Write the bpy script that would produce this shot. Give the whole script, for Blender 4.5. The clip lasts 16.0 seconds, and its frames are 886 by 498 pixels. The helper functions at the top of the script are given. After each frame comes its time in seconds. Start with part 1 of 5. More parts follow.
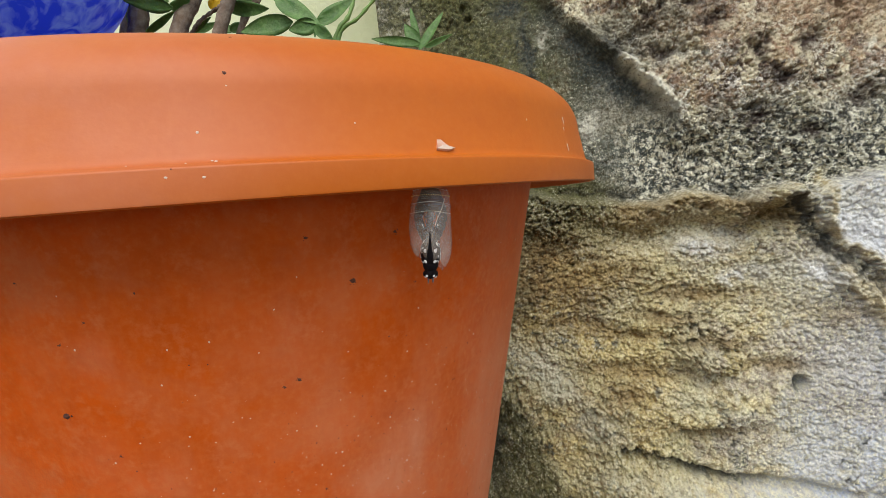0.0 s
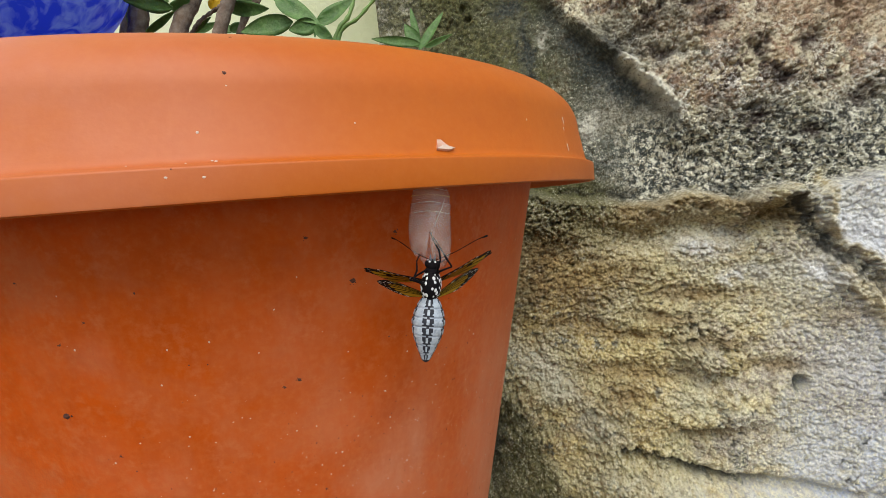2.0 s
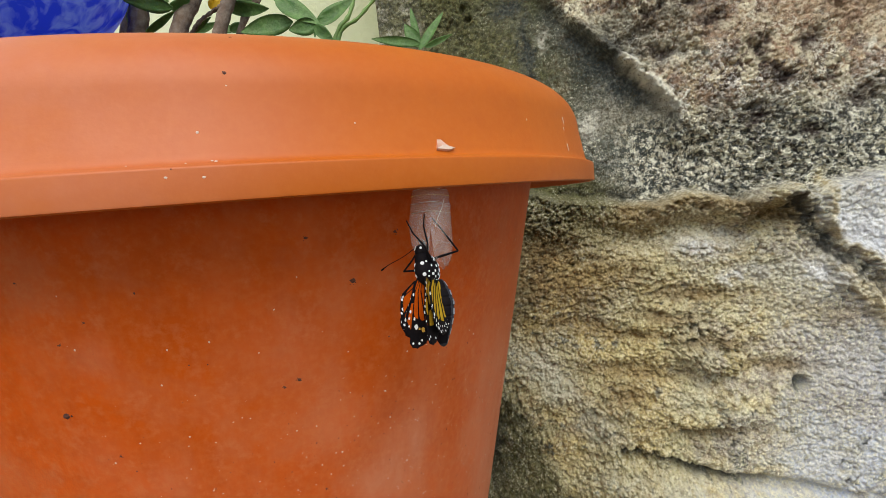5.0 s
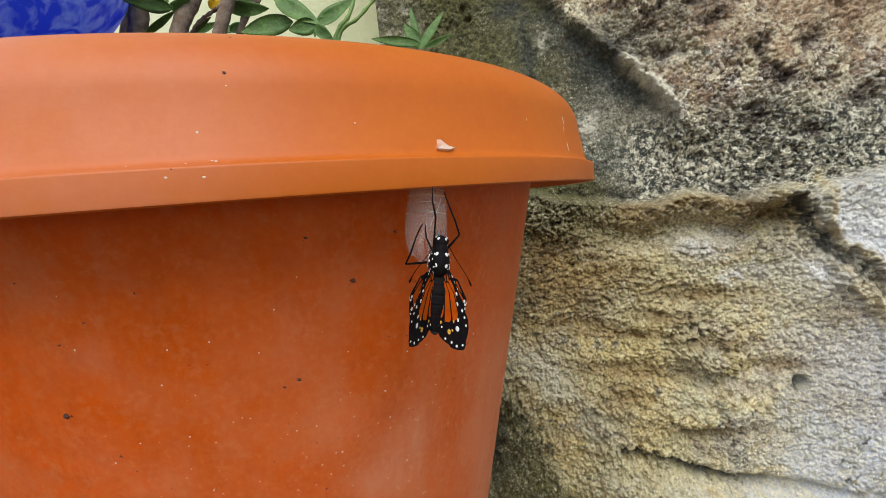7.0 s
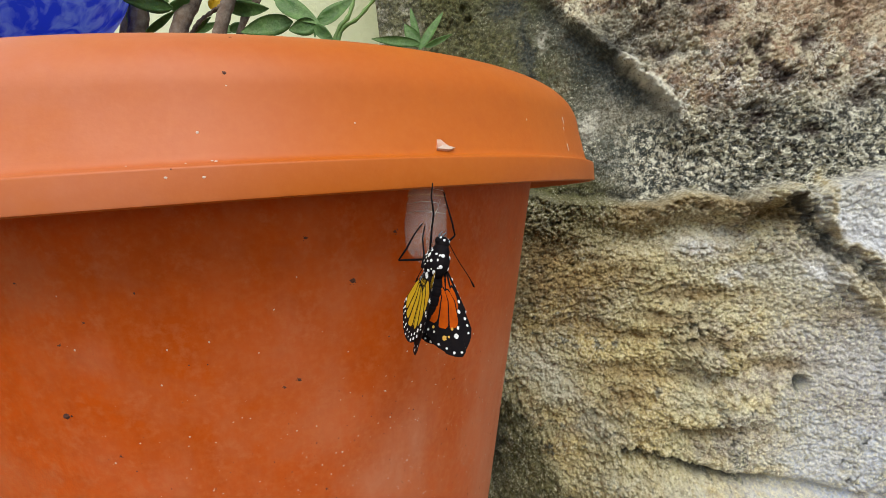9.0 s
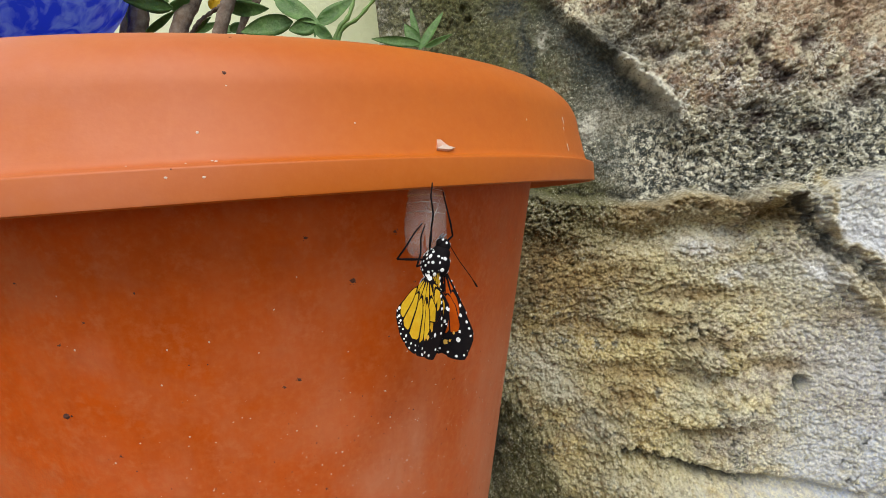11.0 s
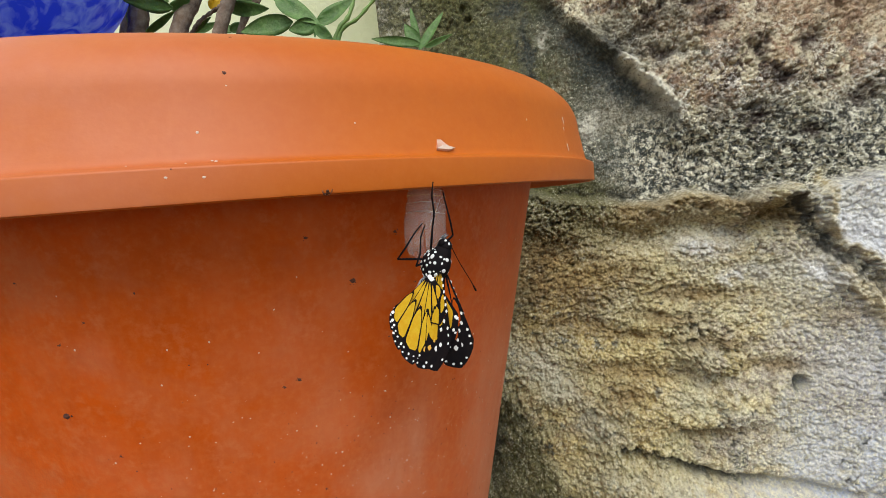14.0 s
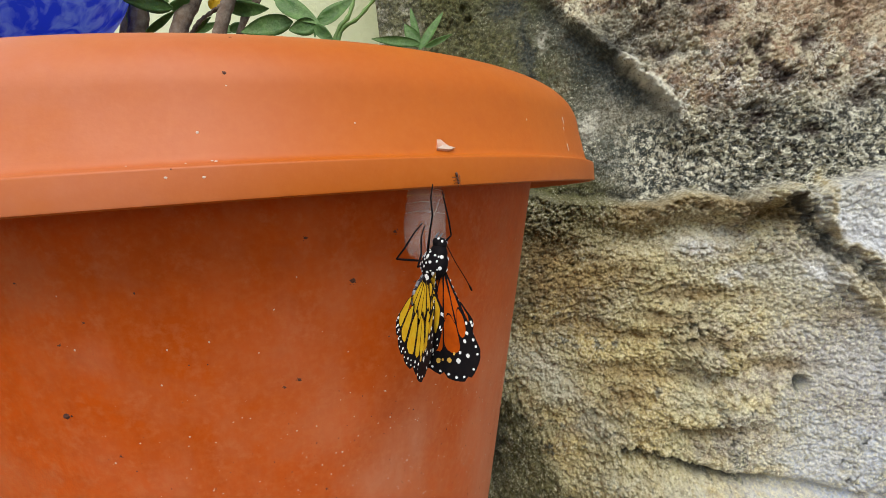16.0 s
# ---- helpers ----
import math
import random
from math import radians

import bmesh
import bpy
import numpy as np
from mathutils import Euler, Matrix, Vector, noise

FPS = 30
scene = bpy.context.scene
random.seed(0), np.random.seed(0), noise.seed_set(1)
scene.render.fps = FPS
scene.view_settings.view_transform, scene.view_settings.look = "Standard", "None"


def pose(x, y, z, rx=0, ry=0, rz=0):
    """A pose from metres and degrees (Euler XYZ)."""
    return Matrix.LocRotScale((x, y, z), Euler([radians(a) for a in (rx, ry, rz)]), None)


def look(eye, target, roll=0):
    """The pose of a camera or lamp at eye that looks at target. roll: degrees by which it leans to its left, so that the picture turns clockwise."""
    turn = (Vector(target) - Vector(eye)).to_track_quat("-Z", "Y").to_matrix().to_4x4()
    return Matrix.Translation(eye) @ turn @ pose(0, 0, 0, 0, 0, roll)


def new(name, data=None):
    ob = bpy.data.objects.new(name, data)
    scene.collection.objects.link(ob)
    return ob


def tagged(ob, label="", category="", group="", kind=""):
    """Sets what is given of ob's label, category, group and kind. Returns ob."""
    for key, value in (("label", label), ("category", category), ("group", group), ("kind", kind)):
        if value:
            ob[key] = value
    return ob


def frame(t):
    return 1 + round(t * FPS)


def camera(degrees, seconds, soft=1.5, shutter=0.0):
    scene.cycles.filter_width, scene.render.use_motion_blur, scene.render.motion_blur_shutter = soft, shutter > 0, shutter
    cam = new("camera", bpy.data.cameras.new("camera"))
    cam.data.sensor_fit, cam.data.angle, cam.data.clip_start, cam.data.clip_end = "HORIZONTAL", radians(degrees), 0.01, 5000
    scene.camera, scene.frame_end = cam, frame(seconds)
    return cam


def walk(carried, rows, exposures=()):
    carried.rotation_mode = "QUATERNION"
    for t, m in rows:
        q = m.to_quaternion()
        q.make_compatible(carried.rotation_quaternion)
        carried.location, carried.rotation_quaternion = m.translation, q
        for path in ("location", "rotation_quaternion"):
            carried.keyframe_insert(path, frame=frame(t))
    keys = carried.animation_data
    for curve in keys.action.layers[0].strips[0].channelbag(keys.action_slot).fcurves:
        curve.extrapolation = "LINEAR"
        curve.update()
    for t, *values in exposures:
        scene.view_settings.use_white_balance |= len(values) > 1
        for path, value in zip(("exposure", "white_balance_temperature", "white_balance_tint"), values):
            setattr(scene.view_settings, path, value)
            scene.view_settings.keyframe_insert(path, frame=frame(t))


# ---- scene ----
cam = camera(84.0, 16.0, soft=0.8)
EYE, AIM = (0.0, -0.33544, 0.44566), (0.34283, 0.59889, 0.34820)
STILL = look(EYE, AIM, -4.698)
walk(cam, [(0.0, STILL), (16.0, STILL)], exposures=[(0.0, 0.28), (16.0, 0.28)])

# ---- world and light ----
world = bpy.data.worlds.new("world")
scene.world = world
world.use_nodes = True
_wn = world.node_tree
_sky = _wn.nodes.new("ShaderNodeTexSky")
_sky.sky_type = "NISHITA"
_sky.sun_disc = False
_sky.sun_elevation, _sky.sun_rotation = radians(50), radians(198)
_wn.links.new(_sky.outputs[0], _wn.nodes["Background"].inputs[0])
_wn.nodes["Background"].inputs[1].default_value = 0.15
sun = new("sun", bpy.data.lights.new("sun", "SUN"))
sun.data.energy, sun.data.angle, sun.data.color = 2.5, radians(50), (1.0, 0.95, 0.86)
sun.matrix_world = look((-0.30, -0.90, 1.10), (0, 0, 0))

S = 0.205          # rim radius of the pot
LIP = 0.45         # height of the rim's lower edge


# ---- materials ----
def material(name, base, rough=0.6, **opts):
    """Principled material: base colour varied by two noises, with a bump."""
    m = bpy.data.materials.new(name)
    m.use_nodes = True
    nt = m.node_tree
    b = nt.nodes["Principled BSDF"]
    b.inputs["Roughness"].default_value = rough
    b.inputs["Metallic"].default_value = opts.get("metal", 0.0)
    b.inputs["Specular IOR Level"].default_value = opts.get("spec", 0.5)
    if "coat" in opts:
        b.inputs["Coat Weight"].default_value = opts["coat"]
        b.inputs["Coat Roughness"].default_value = opts.get("coat_rough", 0.2)
    b.inputs["Subsurface Weight"].default_value = 0.0
    co = nt.nodes.new("ShaderNodeTexCoord")
    col = None
    for dark, scale, amount in opts.get("mottle", ()):
        n = noise_node(nt, co, scale, 6.0)
        ramp = nt.nodes.new("ShaderNodeMapRange")
        ramp.inputs[1].default_value, ramp.inputs[2].default_value = 0.42, 0.68
        ramp.inputs[4].default_value = amount
        nt.links.new(n.outputs[0], ramp.inputs[0])
        col = mix_node(nt, ramp.outputs[0], col or base, dark)
    if col is None:
        b.inputs["Base Color"].default_value = (*base, 1)
    else:
        nt.links.new(col, b.inputs["Base Color"])
    if "bump" in opts:
        scale, strength, dist = opts["bump"]
        n = noise_node(nt, co, scale, 8.0)
        bp = nt.nodes.new("ShaderNodeBump")
        bp.inputs["Strength"].default_value, bp.inputs["Distance"].default_value = strength, dist
        nt.links.new(n.outputs[0], bp.inputs["Height"])
        nt.links.new(bp.outputs[0], b.inputs["Normal"])
    return m


def noise_node(nt, co, scale, detail, rough=0.6):
    n = nt.nodes.new("ShaderNodeTexNoise")
    n.inputs["Scale"].default_value, n.inputs["Detail"].default_value = scale, detail
    n.inputs["Roughness"].default_value = rough
    nt.links.new(co.outputs["Object"], n.inputs["Vector"])
    return n


def mix_node(nt, fac, a, b):
    """Mix of two colours; each is a socket or a colour."""
    n = nt.nodes.new("ShaderNodeMix")
    n.data_type = "RGBA"
    for sock, v in ((n.inputs[0], fac), (n.inputs[6], a), (n.inputs[7], b)):
        if isinstance(v, bpy.types.NodeSocket):
            nt.links.new(v, sock)
        elif isinstance(v, tuple):
            sock.default_value = (*v, 1)
        else:
            sock.default_value = v
    return n.outputs[2]


def stone_material():
    """Weathered sandstone; the mesh attributes lichen, rust and pale say where growth and bleaching sit, others where
    light and shade are painted.
    """
    m = bpy.data.materials.new("weathered_sandstone")
    m.use_nodes = True
    nt = m.node_tree
    b = nt.nodes["Principled BSDF"]
    b.inputs["Roughness"].default_value = 0.9
    b.inputs["Specular IOR Level"].default_value = 0.25
    co = nt.nodes.new("ShaderNodeTexCoord")

    def attr(name):
        a = nt.nodes.new("ShaderNodeAttribute")
        a.attribute_name = name
        return a.outputs["Fac"]

    def ranged(sock, lo, hi, top=1.0):
        r = nt.nodes.new("ShaderNodeMapRange")
        r.inputs[1].default_value, r.inputs[2].default_value, r.inputs[4].default_value = lo, hi, top
        nt.links.new(sock, r.inputs[0])
        return r.outputs[0]

    def times(a, c):
        x = nt.nodes.new("ShaderNodeMath")
        x.operation = "MULTIPLY"
        for sock, v in zip(x.inputs, (a, c)):
            if isinstance(v, float):
                sock.default_value = v
            else:
                nt.links.new(v, sock)
        return x.outputs[0]

    n1 = noise_node(nt, co, 18, 8).outputs[0]
    n8 = noise_node(nt, co, 65, 8, 0.7).outputs[0]
    n2 = noise_node(nt, co, 80, 8, 0.7).outputs[0]
    n3 = noise_node(nt, co, 420, 6, 0.75).outputs[0]
    n4 = noise_node(nt, co, 170, 8, 0.8).outputs[0]
    n5 = noise_node(nt, co, 230, 8, 0.8).outputs[0]
    # lower stones: ochre to cream; brown hollows and yellow knob tops also paint shade and highlights
    col = mix_node(nt, ranged(n1, 0.38, 0.60), (0.33, 0.22, 0.066), (0.52, 0.43, 0.22))
    col = mix_node(nt, times(attr("rust"), ranged(n2, 0.36, 0.54, 0.92)), col, (0.21, 0.115, 0.033))
    n9 = noise_node(nt, co, 30, 7, 0.6).outputs[0]
    col = mix_node(nt, ranged(n9, 0.50, 0.60, 0.75), col, (0.40, 0.20, 0.060))
    col = mix_node(nt, times(attr("yellow"), ranged(n2, 0.32, 0.52)), col, (0.64, 0.56, 0.29))
    col = mix_node(nt, times(attr("stain_shade"), ranged(n4, 0.30, 0.50, 0.95)), col, (0.10, 0.066, 0.020))
    col = mix_node(nt, times(attr("pale"), ranged(n2, 0.30, 0.48)), col, (0.47, 0.47, 0.45))
    # bluish skylight on the right, painted into the stone
    col = mix_node(nt, times(attr("sky_tint"), ranged(n9, 0.40, 0.55)), col, (0.47, 0.53, 0.62))
    col = mix_node(nt, times(attr("ochre"), ranged(n2, 0.30, 0.50, 0.75)), col, mix_node(nt, ranged(n4, 0.44, 0.58), (0.34, 0.20, 0.045), (0.66, 0.50, 0.19)))
    col = mix_node(nt, times(attr("mauve"), ranged(n2, 0.28, 0.50, 0.75)), col, mix_node(nt, ranged(n4, 0.44, 0.60), (0.24, 0.19, 0.165), (0.47, 0.42, 0.38)))
    # upper stone: purple-brown with cream granules
    dark = mix_node(nt, ranged(n1, 0.40, 0.60), (0.21, 0.10, 0.055), (0.34, 0.21, 0.12))
    dark = mix_node(nt, times(attr("red"), ranged(n2, 0.34, 0.58, 0.9)), dark, (0.42, 0.20, 0.12))
    n6 = noise_node(nt, co, 130, 8, 0.75).outputs[0]
    dark = mix_node(nt, times(attr("lump"), ranged(n6, 0.46, 0.53, 0.95)), dark, (0.62, 0.46, 0.28))
    n7 = noise_node(nt, co, 42, 8, 0.65).outputs[0]
    dark = mix_node(nt, ranged(n7, 0.45, 0.56, 0.92), dark, (0.085, 0.050, 0.040))
    dark = mix_node(nt, ranged(n8, 0.51, 0.56, 0.85), dark, (0.50, 0.34, 0.19))
    dark = mix_node(nt, times(attr("lump"), ranged(n5, 0.50, 0.53, 0.95)), dark, (0.80, 0.71, 0.50))
    dark = mix_node(nt, ranged(n2, 0.58, 0.64, 0.8), dark, (0.075, 0.042, 0.030))
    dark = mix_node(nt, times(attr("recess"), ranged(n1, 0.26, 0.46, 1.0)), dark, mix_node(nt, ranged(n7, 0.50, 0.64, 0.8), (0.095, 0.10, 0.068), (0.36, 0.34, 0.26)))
    col = mix_node(nt, attr("upper"), col, dark)
    col = mix_node(nt, times(attr("lichen"), ranged(n4, 0.42, 0.50)), col, (0.035, 0.055, 0.058))
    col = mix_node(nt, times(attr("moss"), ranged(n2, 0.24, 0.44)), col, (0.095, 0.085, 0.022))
    col = mix_node(nt, times(attr("edge"), ranged(n4, 0.30, 0.44)), col, (0.74, 0.68, 0.56))
    col = mix_node(nt, times(attr("spots"), ranged(n5, 0.505, 0.53, 0.95)), col, (0.84, 0.80, 0.70))
    # sunken pits coloured dark, painting the shade inside them
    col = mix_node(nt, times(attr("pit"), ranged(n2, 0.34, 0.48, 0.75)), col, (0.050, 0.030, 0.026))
    col = mix_node(nt, times(attr("nodule"), ranged(n4, 0.36, 0.48, 0.95)), col, (0.74, 0.65, 0.45))
    col = mix_node(nt, times(attr("grain"), ranged(n4, 0.43, 0.54, 0.85)), col, (0.78, 0.70, 0.44))
    col = mix_node(nt, times(ranged(n3, 0.455, 0.40, 0.8), ranged(n8, 0.40, 0.56)), col, (0.86, 0.79, 0.58))
    col = mix_node(nt, times(attr("tan"), ranged(n2, 0.28, 0.50, 0.85)), col, mix_node(nt, ranged(n5, 0.46, 0.56), (0.33, 0.19, 0.115), (0.47, 0.33, 0.21)))
    col = mix_node(nt, times(attr("greyed"), ranged(n2, 0.30, 0.50, 0.85)), col, mix_node(nt, ranged(n5, 0.44, 0.56), (0.17, 0.145, 0.095), (0.40, 0.36, 0.26)))
    col = mix_node(nt, times(attr("olive"), ranged(n8, 0.28, 0.46, 0.9)), col, mix_node(nt, ranged(n4, 0.44, 0.58), (0.040, 0.042, 0.014), (0.16, 0.145, 0.055)))
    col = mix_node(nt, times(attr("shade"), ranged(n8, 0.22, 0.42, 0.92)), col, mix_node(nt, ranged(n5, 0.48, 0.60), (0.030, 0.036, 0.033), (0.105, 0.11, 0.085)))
    # black-green crust with cream granules above the ledge
    crust = mix_node(nt, ranged(n4, 0.485, 0.51), (0.030, 0.040, 0.038), mix_node(nt, ranged(n6, 0.42, 0.56), (0.30, 0.26, 0.17), (0.82, 0.78, 0.62)))
    col = mix_node(nt, times(attr("speck"), ranged(n2, 0.30, 0.42, 0.9)), col, crust)
    # brown stone, with the shade under lip and knobs painted in
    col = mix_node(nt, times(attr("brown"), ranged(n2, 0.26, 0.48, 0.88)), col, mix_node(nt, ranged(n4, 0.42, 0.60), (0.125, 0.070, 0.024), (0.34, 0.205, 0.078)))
    col = mix_node(nt, times(attr("paleness"), ranged(n2, 0.26, 0.48, 0.85)), col, mix_node(nt, ranged(n4, 0.42, 0.58), (0.37, 0.33, 0.21), (0.62, 0.58, 0.44)))
    col = mix_node(nt, times(attr("cream"), ranged(n2, 0.26, 0.44, 0.95)), col, mix_node(nt, ranged(n4, 0.44, 0.60), (0.56, 0.42, 0.20), (0.83, 0.76, 0.58)))
    col = mix_node(nt, times(attr("wash"), ranged(n4, 0.32, 0.50, 0.95)), col, mix_node(nt, ranged(n2, 0.40, 0.58), (0.60, 0.62, 0.64), (0.82, 0.82, 0.78)))
    col = mix_node(nt, times(attr("bright"), ranged(n4, 0.30, 0.46)), col, (0.72, 0.67, 0.54))
    # shade of pockets, crack, cleft and holes, put into the colour
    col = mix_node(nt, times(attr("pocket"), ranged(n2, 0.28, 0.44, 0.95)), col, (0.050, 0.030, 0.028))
    col = mix_node(nt, times(attr("gap_shade"), ranged(n2, 0.28, 0.44, 0.95)), col, (0.030, 0.030, 0.026))
    fleck = nt.nodes.new("ShaderNodeMath")
    fleck.operation = "SUBTRACT"
    fleck.inputs[0].default_value = 1.0
    nt.links.new(times(attr("pale"), 0.65), fleck.inputs[1])
    col = mix_node(nt, times(fleck.outputs[0], ranged(n3, 0.555, 0.60, 0.8)), col, (0.085, 0.055, 0.024))
    lively = nt.nodes.new("ShaderNodeHueSaturation")
    lively.inputs["Hue"].default_value, lively.inputs["Saturation"].default_value, lively.inputs["Value"].default_value = 0.513, 0.94, 1.17
    nt.links.new(col, lively.inputs["Color"])
    nt.links.new(lively.outputs[0], b.inputs["Base Color"])
    bp = nt.nodes.new("ShaderNodeBump")
    bp.inputs["Strength"].default_value, bp.inputs["Distance"].default_value = 0.95, 0.0028
    both = nt.nodes.new("ShaderNodeMath")
    nt.links.new(n3, both.inputs[0])
    nt.links.new(n5, both.inputs[1])
    nt.links.new(both.outputs[0], bp.inputs["Height"])
    nt.links.new(bp.outputs[0], b.inputs["Normal"])
    return m


M_POT = material("terracotta_plastic", (0.49, 0.115, 0.004), 0.5, spec=0.34, mottle=(((0.44, 0.088, 0.002), 9, 0.8), ((0.38, 0.075, 0.003), 150, 0.2), ((0.56, 0.17, 0.03), 420, 0.15)), bump=(900, 0.12, 0.0004))


def with_sheen(m):
    """Paints a pale pink sky sheen into the colour where the mesh says so."""
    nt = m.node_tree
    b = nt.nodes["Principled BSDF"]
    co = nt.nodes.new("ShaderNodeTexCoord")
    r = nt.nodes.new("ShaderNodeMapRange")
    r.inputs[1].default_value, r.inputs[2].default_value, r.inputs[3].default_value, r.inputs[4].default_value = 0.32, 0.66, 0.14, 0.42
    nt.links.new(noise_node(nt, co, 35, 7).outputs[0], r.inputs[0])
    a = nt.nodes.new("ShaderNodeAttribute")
    a.attribute_name = "sky_sheen"
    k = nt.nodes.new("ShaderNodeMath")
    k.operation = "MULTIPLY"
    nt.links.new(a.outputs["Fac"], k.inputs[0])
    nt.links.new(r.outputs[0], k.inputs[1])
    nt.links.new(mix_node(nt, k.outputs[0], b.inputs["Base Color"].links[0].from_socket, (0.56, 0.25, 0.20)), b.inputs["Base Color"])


with_sheen(M_POT)


def dusty(m):
    """Adds chalky upright streaks to a material."""
    nt = m.node_tree
    b = nt.nodes["Principled BSDF"]
    co = nt.nodes.new("ShaderNodeTexCoord")
    mp = nt.nodes.new("ShaderNodeMapping")
    mp.inputs["Scale"].default_value = (1.0, 1.0, 0.16)
    nt.links.new(co.outputs["Object"], mp.inputs[0])
    n = nt.nodes.new("ShaderNodeTexNoise")
    n.inputs["Scale"].default_value, n.inputs["Detail"].default_value, n.inputs["Roughness"].default_value = 55, 8, 0.65
    nt.links.new(mp.outputs[0], n.inputs["Vector"])
    blot = noise_node(nt, co, 30, 6)
    for tex, lo, hi, top in ((n, 0.48, 0.75, 0.36), (blot, 0.50, 0.68, 0.42), (noise_node(nt, co, 95, 7, 0.7), 0.54, 0.70, 0.35)):
        r = nt.nodes.new("ShaderNodeMapRange")
        r.inputs[1].default_value, r.inputs[2].default_value, r.inputs[4].default_value = lo, hi, top
        nt.links.new(tex.outputs[0], r.inputs[0])
        nt.links.new(mix_node(nt, r.outputs[0], b.inputs["Base Color"].links[0].from_socket, (0.54, 0.155, 0.055)), b.inputs["Base Color"])
    # paler colour where the mesh says so, a painted sheen included
    film_ = nt.nodes.new("ShaderNodeAttribute")
    film_.attribute_name = "paleness"
    part_ = nt.nodes.new("ShaderNodeMath")
    part_.operation = "MULTIPLY"
    nt.links.new(film_.outputs["Fac"], part_.inputs[0])
    nt.links.new(n.outputs[0], part_.inputs[1])
    nt.links.new(mix_node(nt, part_.outputs[0], b.inputs["Base Color"].links[0].from_socket, (0.56, 0.25, 0.14)), b.inputs["Base Color"])
    return m


# the rim's plastic with dust, redder to paint in the wall's shade
M_WALL = dusty(material("dusty_terracotta_in_shade", (0.54, 0.079, 0.003), 0.5, spec=0.09, mottle=(((0.42, 0.068, 0.004), 9, 0.8), ((0.34, 0.045, 0.003), 120, 0.35), ((0.54, 0.14, 0.03), 380, 0.35)), bump=(700, 0.2, 0.0006)))
M_SOIL = material("potting_soil", (0.05, 0.035, 0.022), 0.95, mottle=(((0.02, 0.014, 0.01), 60, 1.0),), bump=(120, 1.0, 0.01))
M_GROUND = material("bare_earth", (0.17, 0.125, 0.08), 0.95, mottle=(((0.12, 0.085, 0.05), 12, 1.0), ((0.38, 0.30, 0.2), 70, 0.8)), bump=(60, 1.0, 0.01))
M_STONE = stone_material()
M_RENDER = material("pale_green_render", (0.62, 0.66, 0.42), 0.85, mottle=(((0.68, 0.70, 0.50), 30, 0.7), ((0.52, 0.57, 0.33), 6, 0.5)), bump=(160, 0.5, 0.004))
M_GLASS = material("blue_swirled_glass", (0.012, 0.03, 0.42), 0.3, coat=0.35, coat_rough=0.1)
M_BARK = material("shrub_bark", (0.17, 0.115, 0.075), 0.85, mottle=(((0.08, 0.055, 0.04), 90, 0.9), ((0.30, 0.25, 0.19), 260, 0.6)), bump=(300, 0.8, 0.002))
M_LEAF = material("green_leaf", (0.070, 0.16, 0.030), 0.5, spec=0.35, mottle=(((0.16, 0.27, 0.075), 45, 0.8), ((0.028, 0.070, 0.018), 110, 0.8), ((0.20, 0.28, 0.10), 420, 0.35)), bump=(260, 0.7, 0.0016))
M_SHOOT = material("green_shoot", (0.16, 0.27, 0.06), 0.5, mottle=(((0.10, 0.18, 0.04), 60, 0.8),))
M_PETAL = material("yellow_petal", (0.75, 0.45, 0.01), 0.5, mottle=(((0.7, 0.3, 0.01), 80, 0.6),))
M_WHITE = material("white_splash", (0.60, 0.48, 0.38), 0.7, mottle=(((0.52, 0.30, 0.18), 500, 0.8),))
M_FLAKE = material("scuffed_flake", (0.52, 0.26, 0.16), 0.5, mottle=(((0.68, 0.5, 0.4), 300, 1.0),))
M_DIRT = material("dark_dirt", (0.11, 0.035, 0.018), 0.9, mottle=(((0.03, 0.015, 0.01), 900, 1.0),))
M_BLACK = material("black_scales", (0.005, 0.004, 0.005), 0.7, spec=0.08, mottle=(((0.012, 0.008, 0.007), 500, 0.6),))
M_DOT = material("white_scales", (0.72, 0.72, 0.70), 0.7)
M_YELLOW = material("yellow_wing_cell", (0.50, 0.30, 0.008), 0.7, spec=0.15, mottle=(((0.52, 0.24, 0.006), 220, 0.7), ((0.58, 0.40, 0.03), 700, 0.6)))
M_ORANGE = material("orange_wing_cell", (0.44, 0.070, 0.001), 0.7, spec=0.08, mottle=(((0.30, 0.045, 0.002), 260, 0.8),))
M_SPOT = material("yellow_wing_spot", (0.62, 0.36, 0.05), 0.6)
M_ABD = material("grey_abdomen", (0.22, 0.25, 0.29), 0.45, mottle=(((0.16, 0.18, 0.20), 700, 0.9), ((0.55, 0.58, 0.60), 300, 0.6)))
M_ABDW = material("white_abdomen_stripe", (0.33, 0.38, 0.42), 0.4, mottle=(((0.15, 0.17, 0.19), 420, 0.8), ((0.50, 0.53, 0.55), 800, 0.7)))
M_ABDD = material("dark_abdomen_stripe", (0.02, 0.021, 0.027), 0.6, spec=0.25)
M_ABDP = material("grey_palp", (0.12, 0.13, 0.14), 0.6)
M_SEAM = material("pale_skin_fold", (0.5, 0.43, 0.33), 0.5)
M_ANT = material("dark_brown_ant", (0.06, 0.02, 0.01), 0.35)


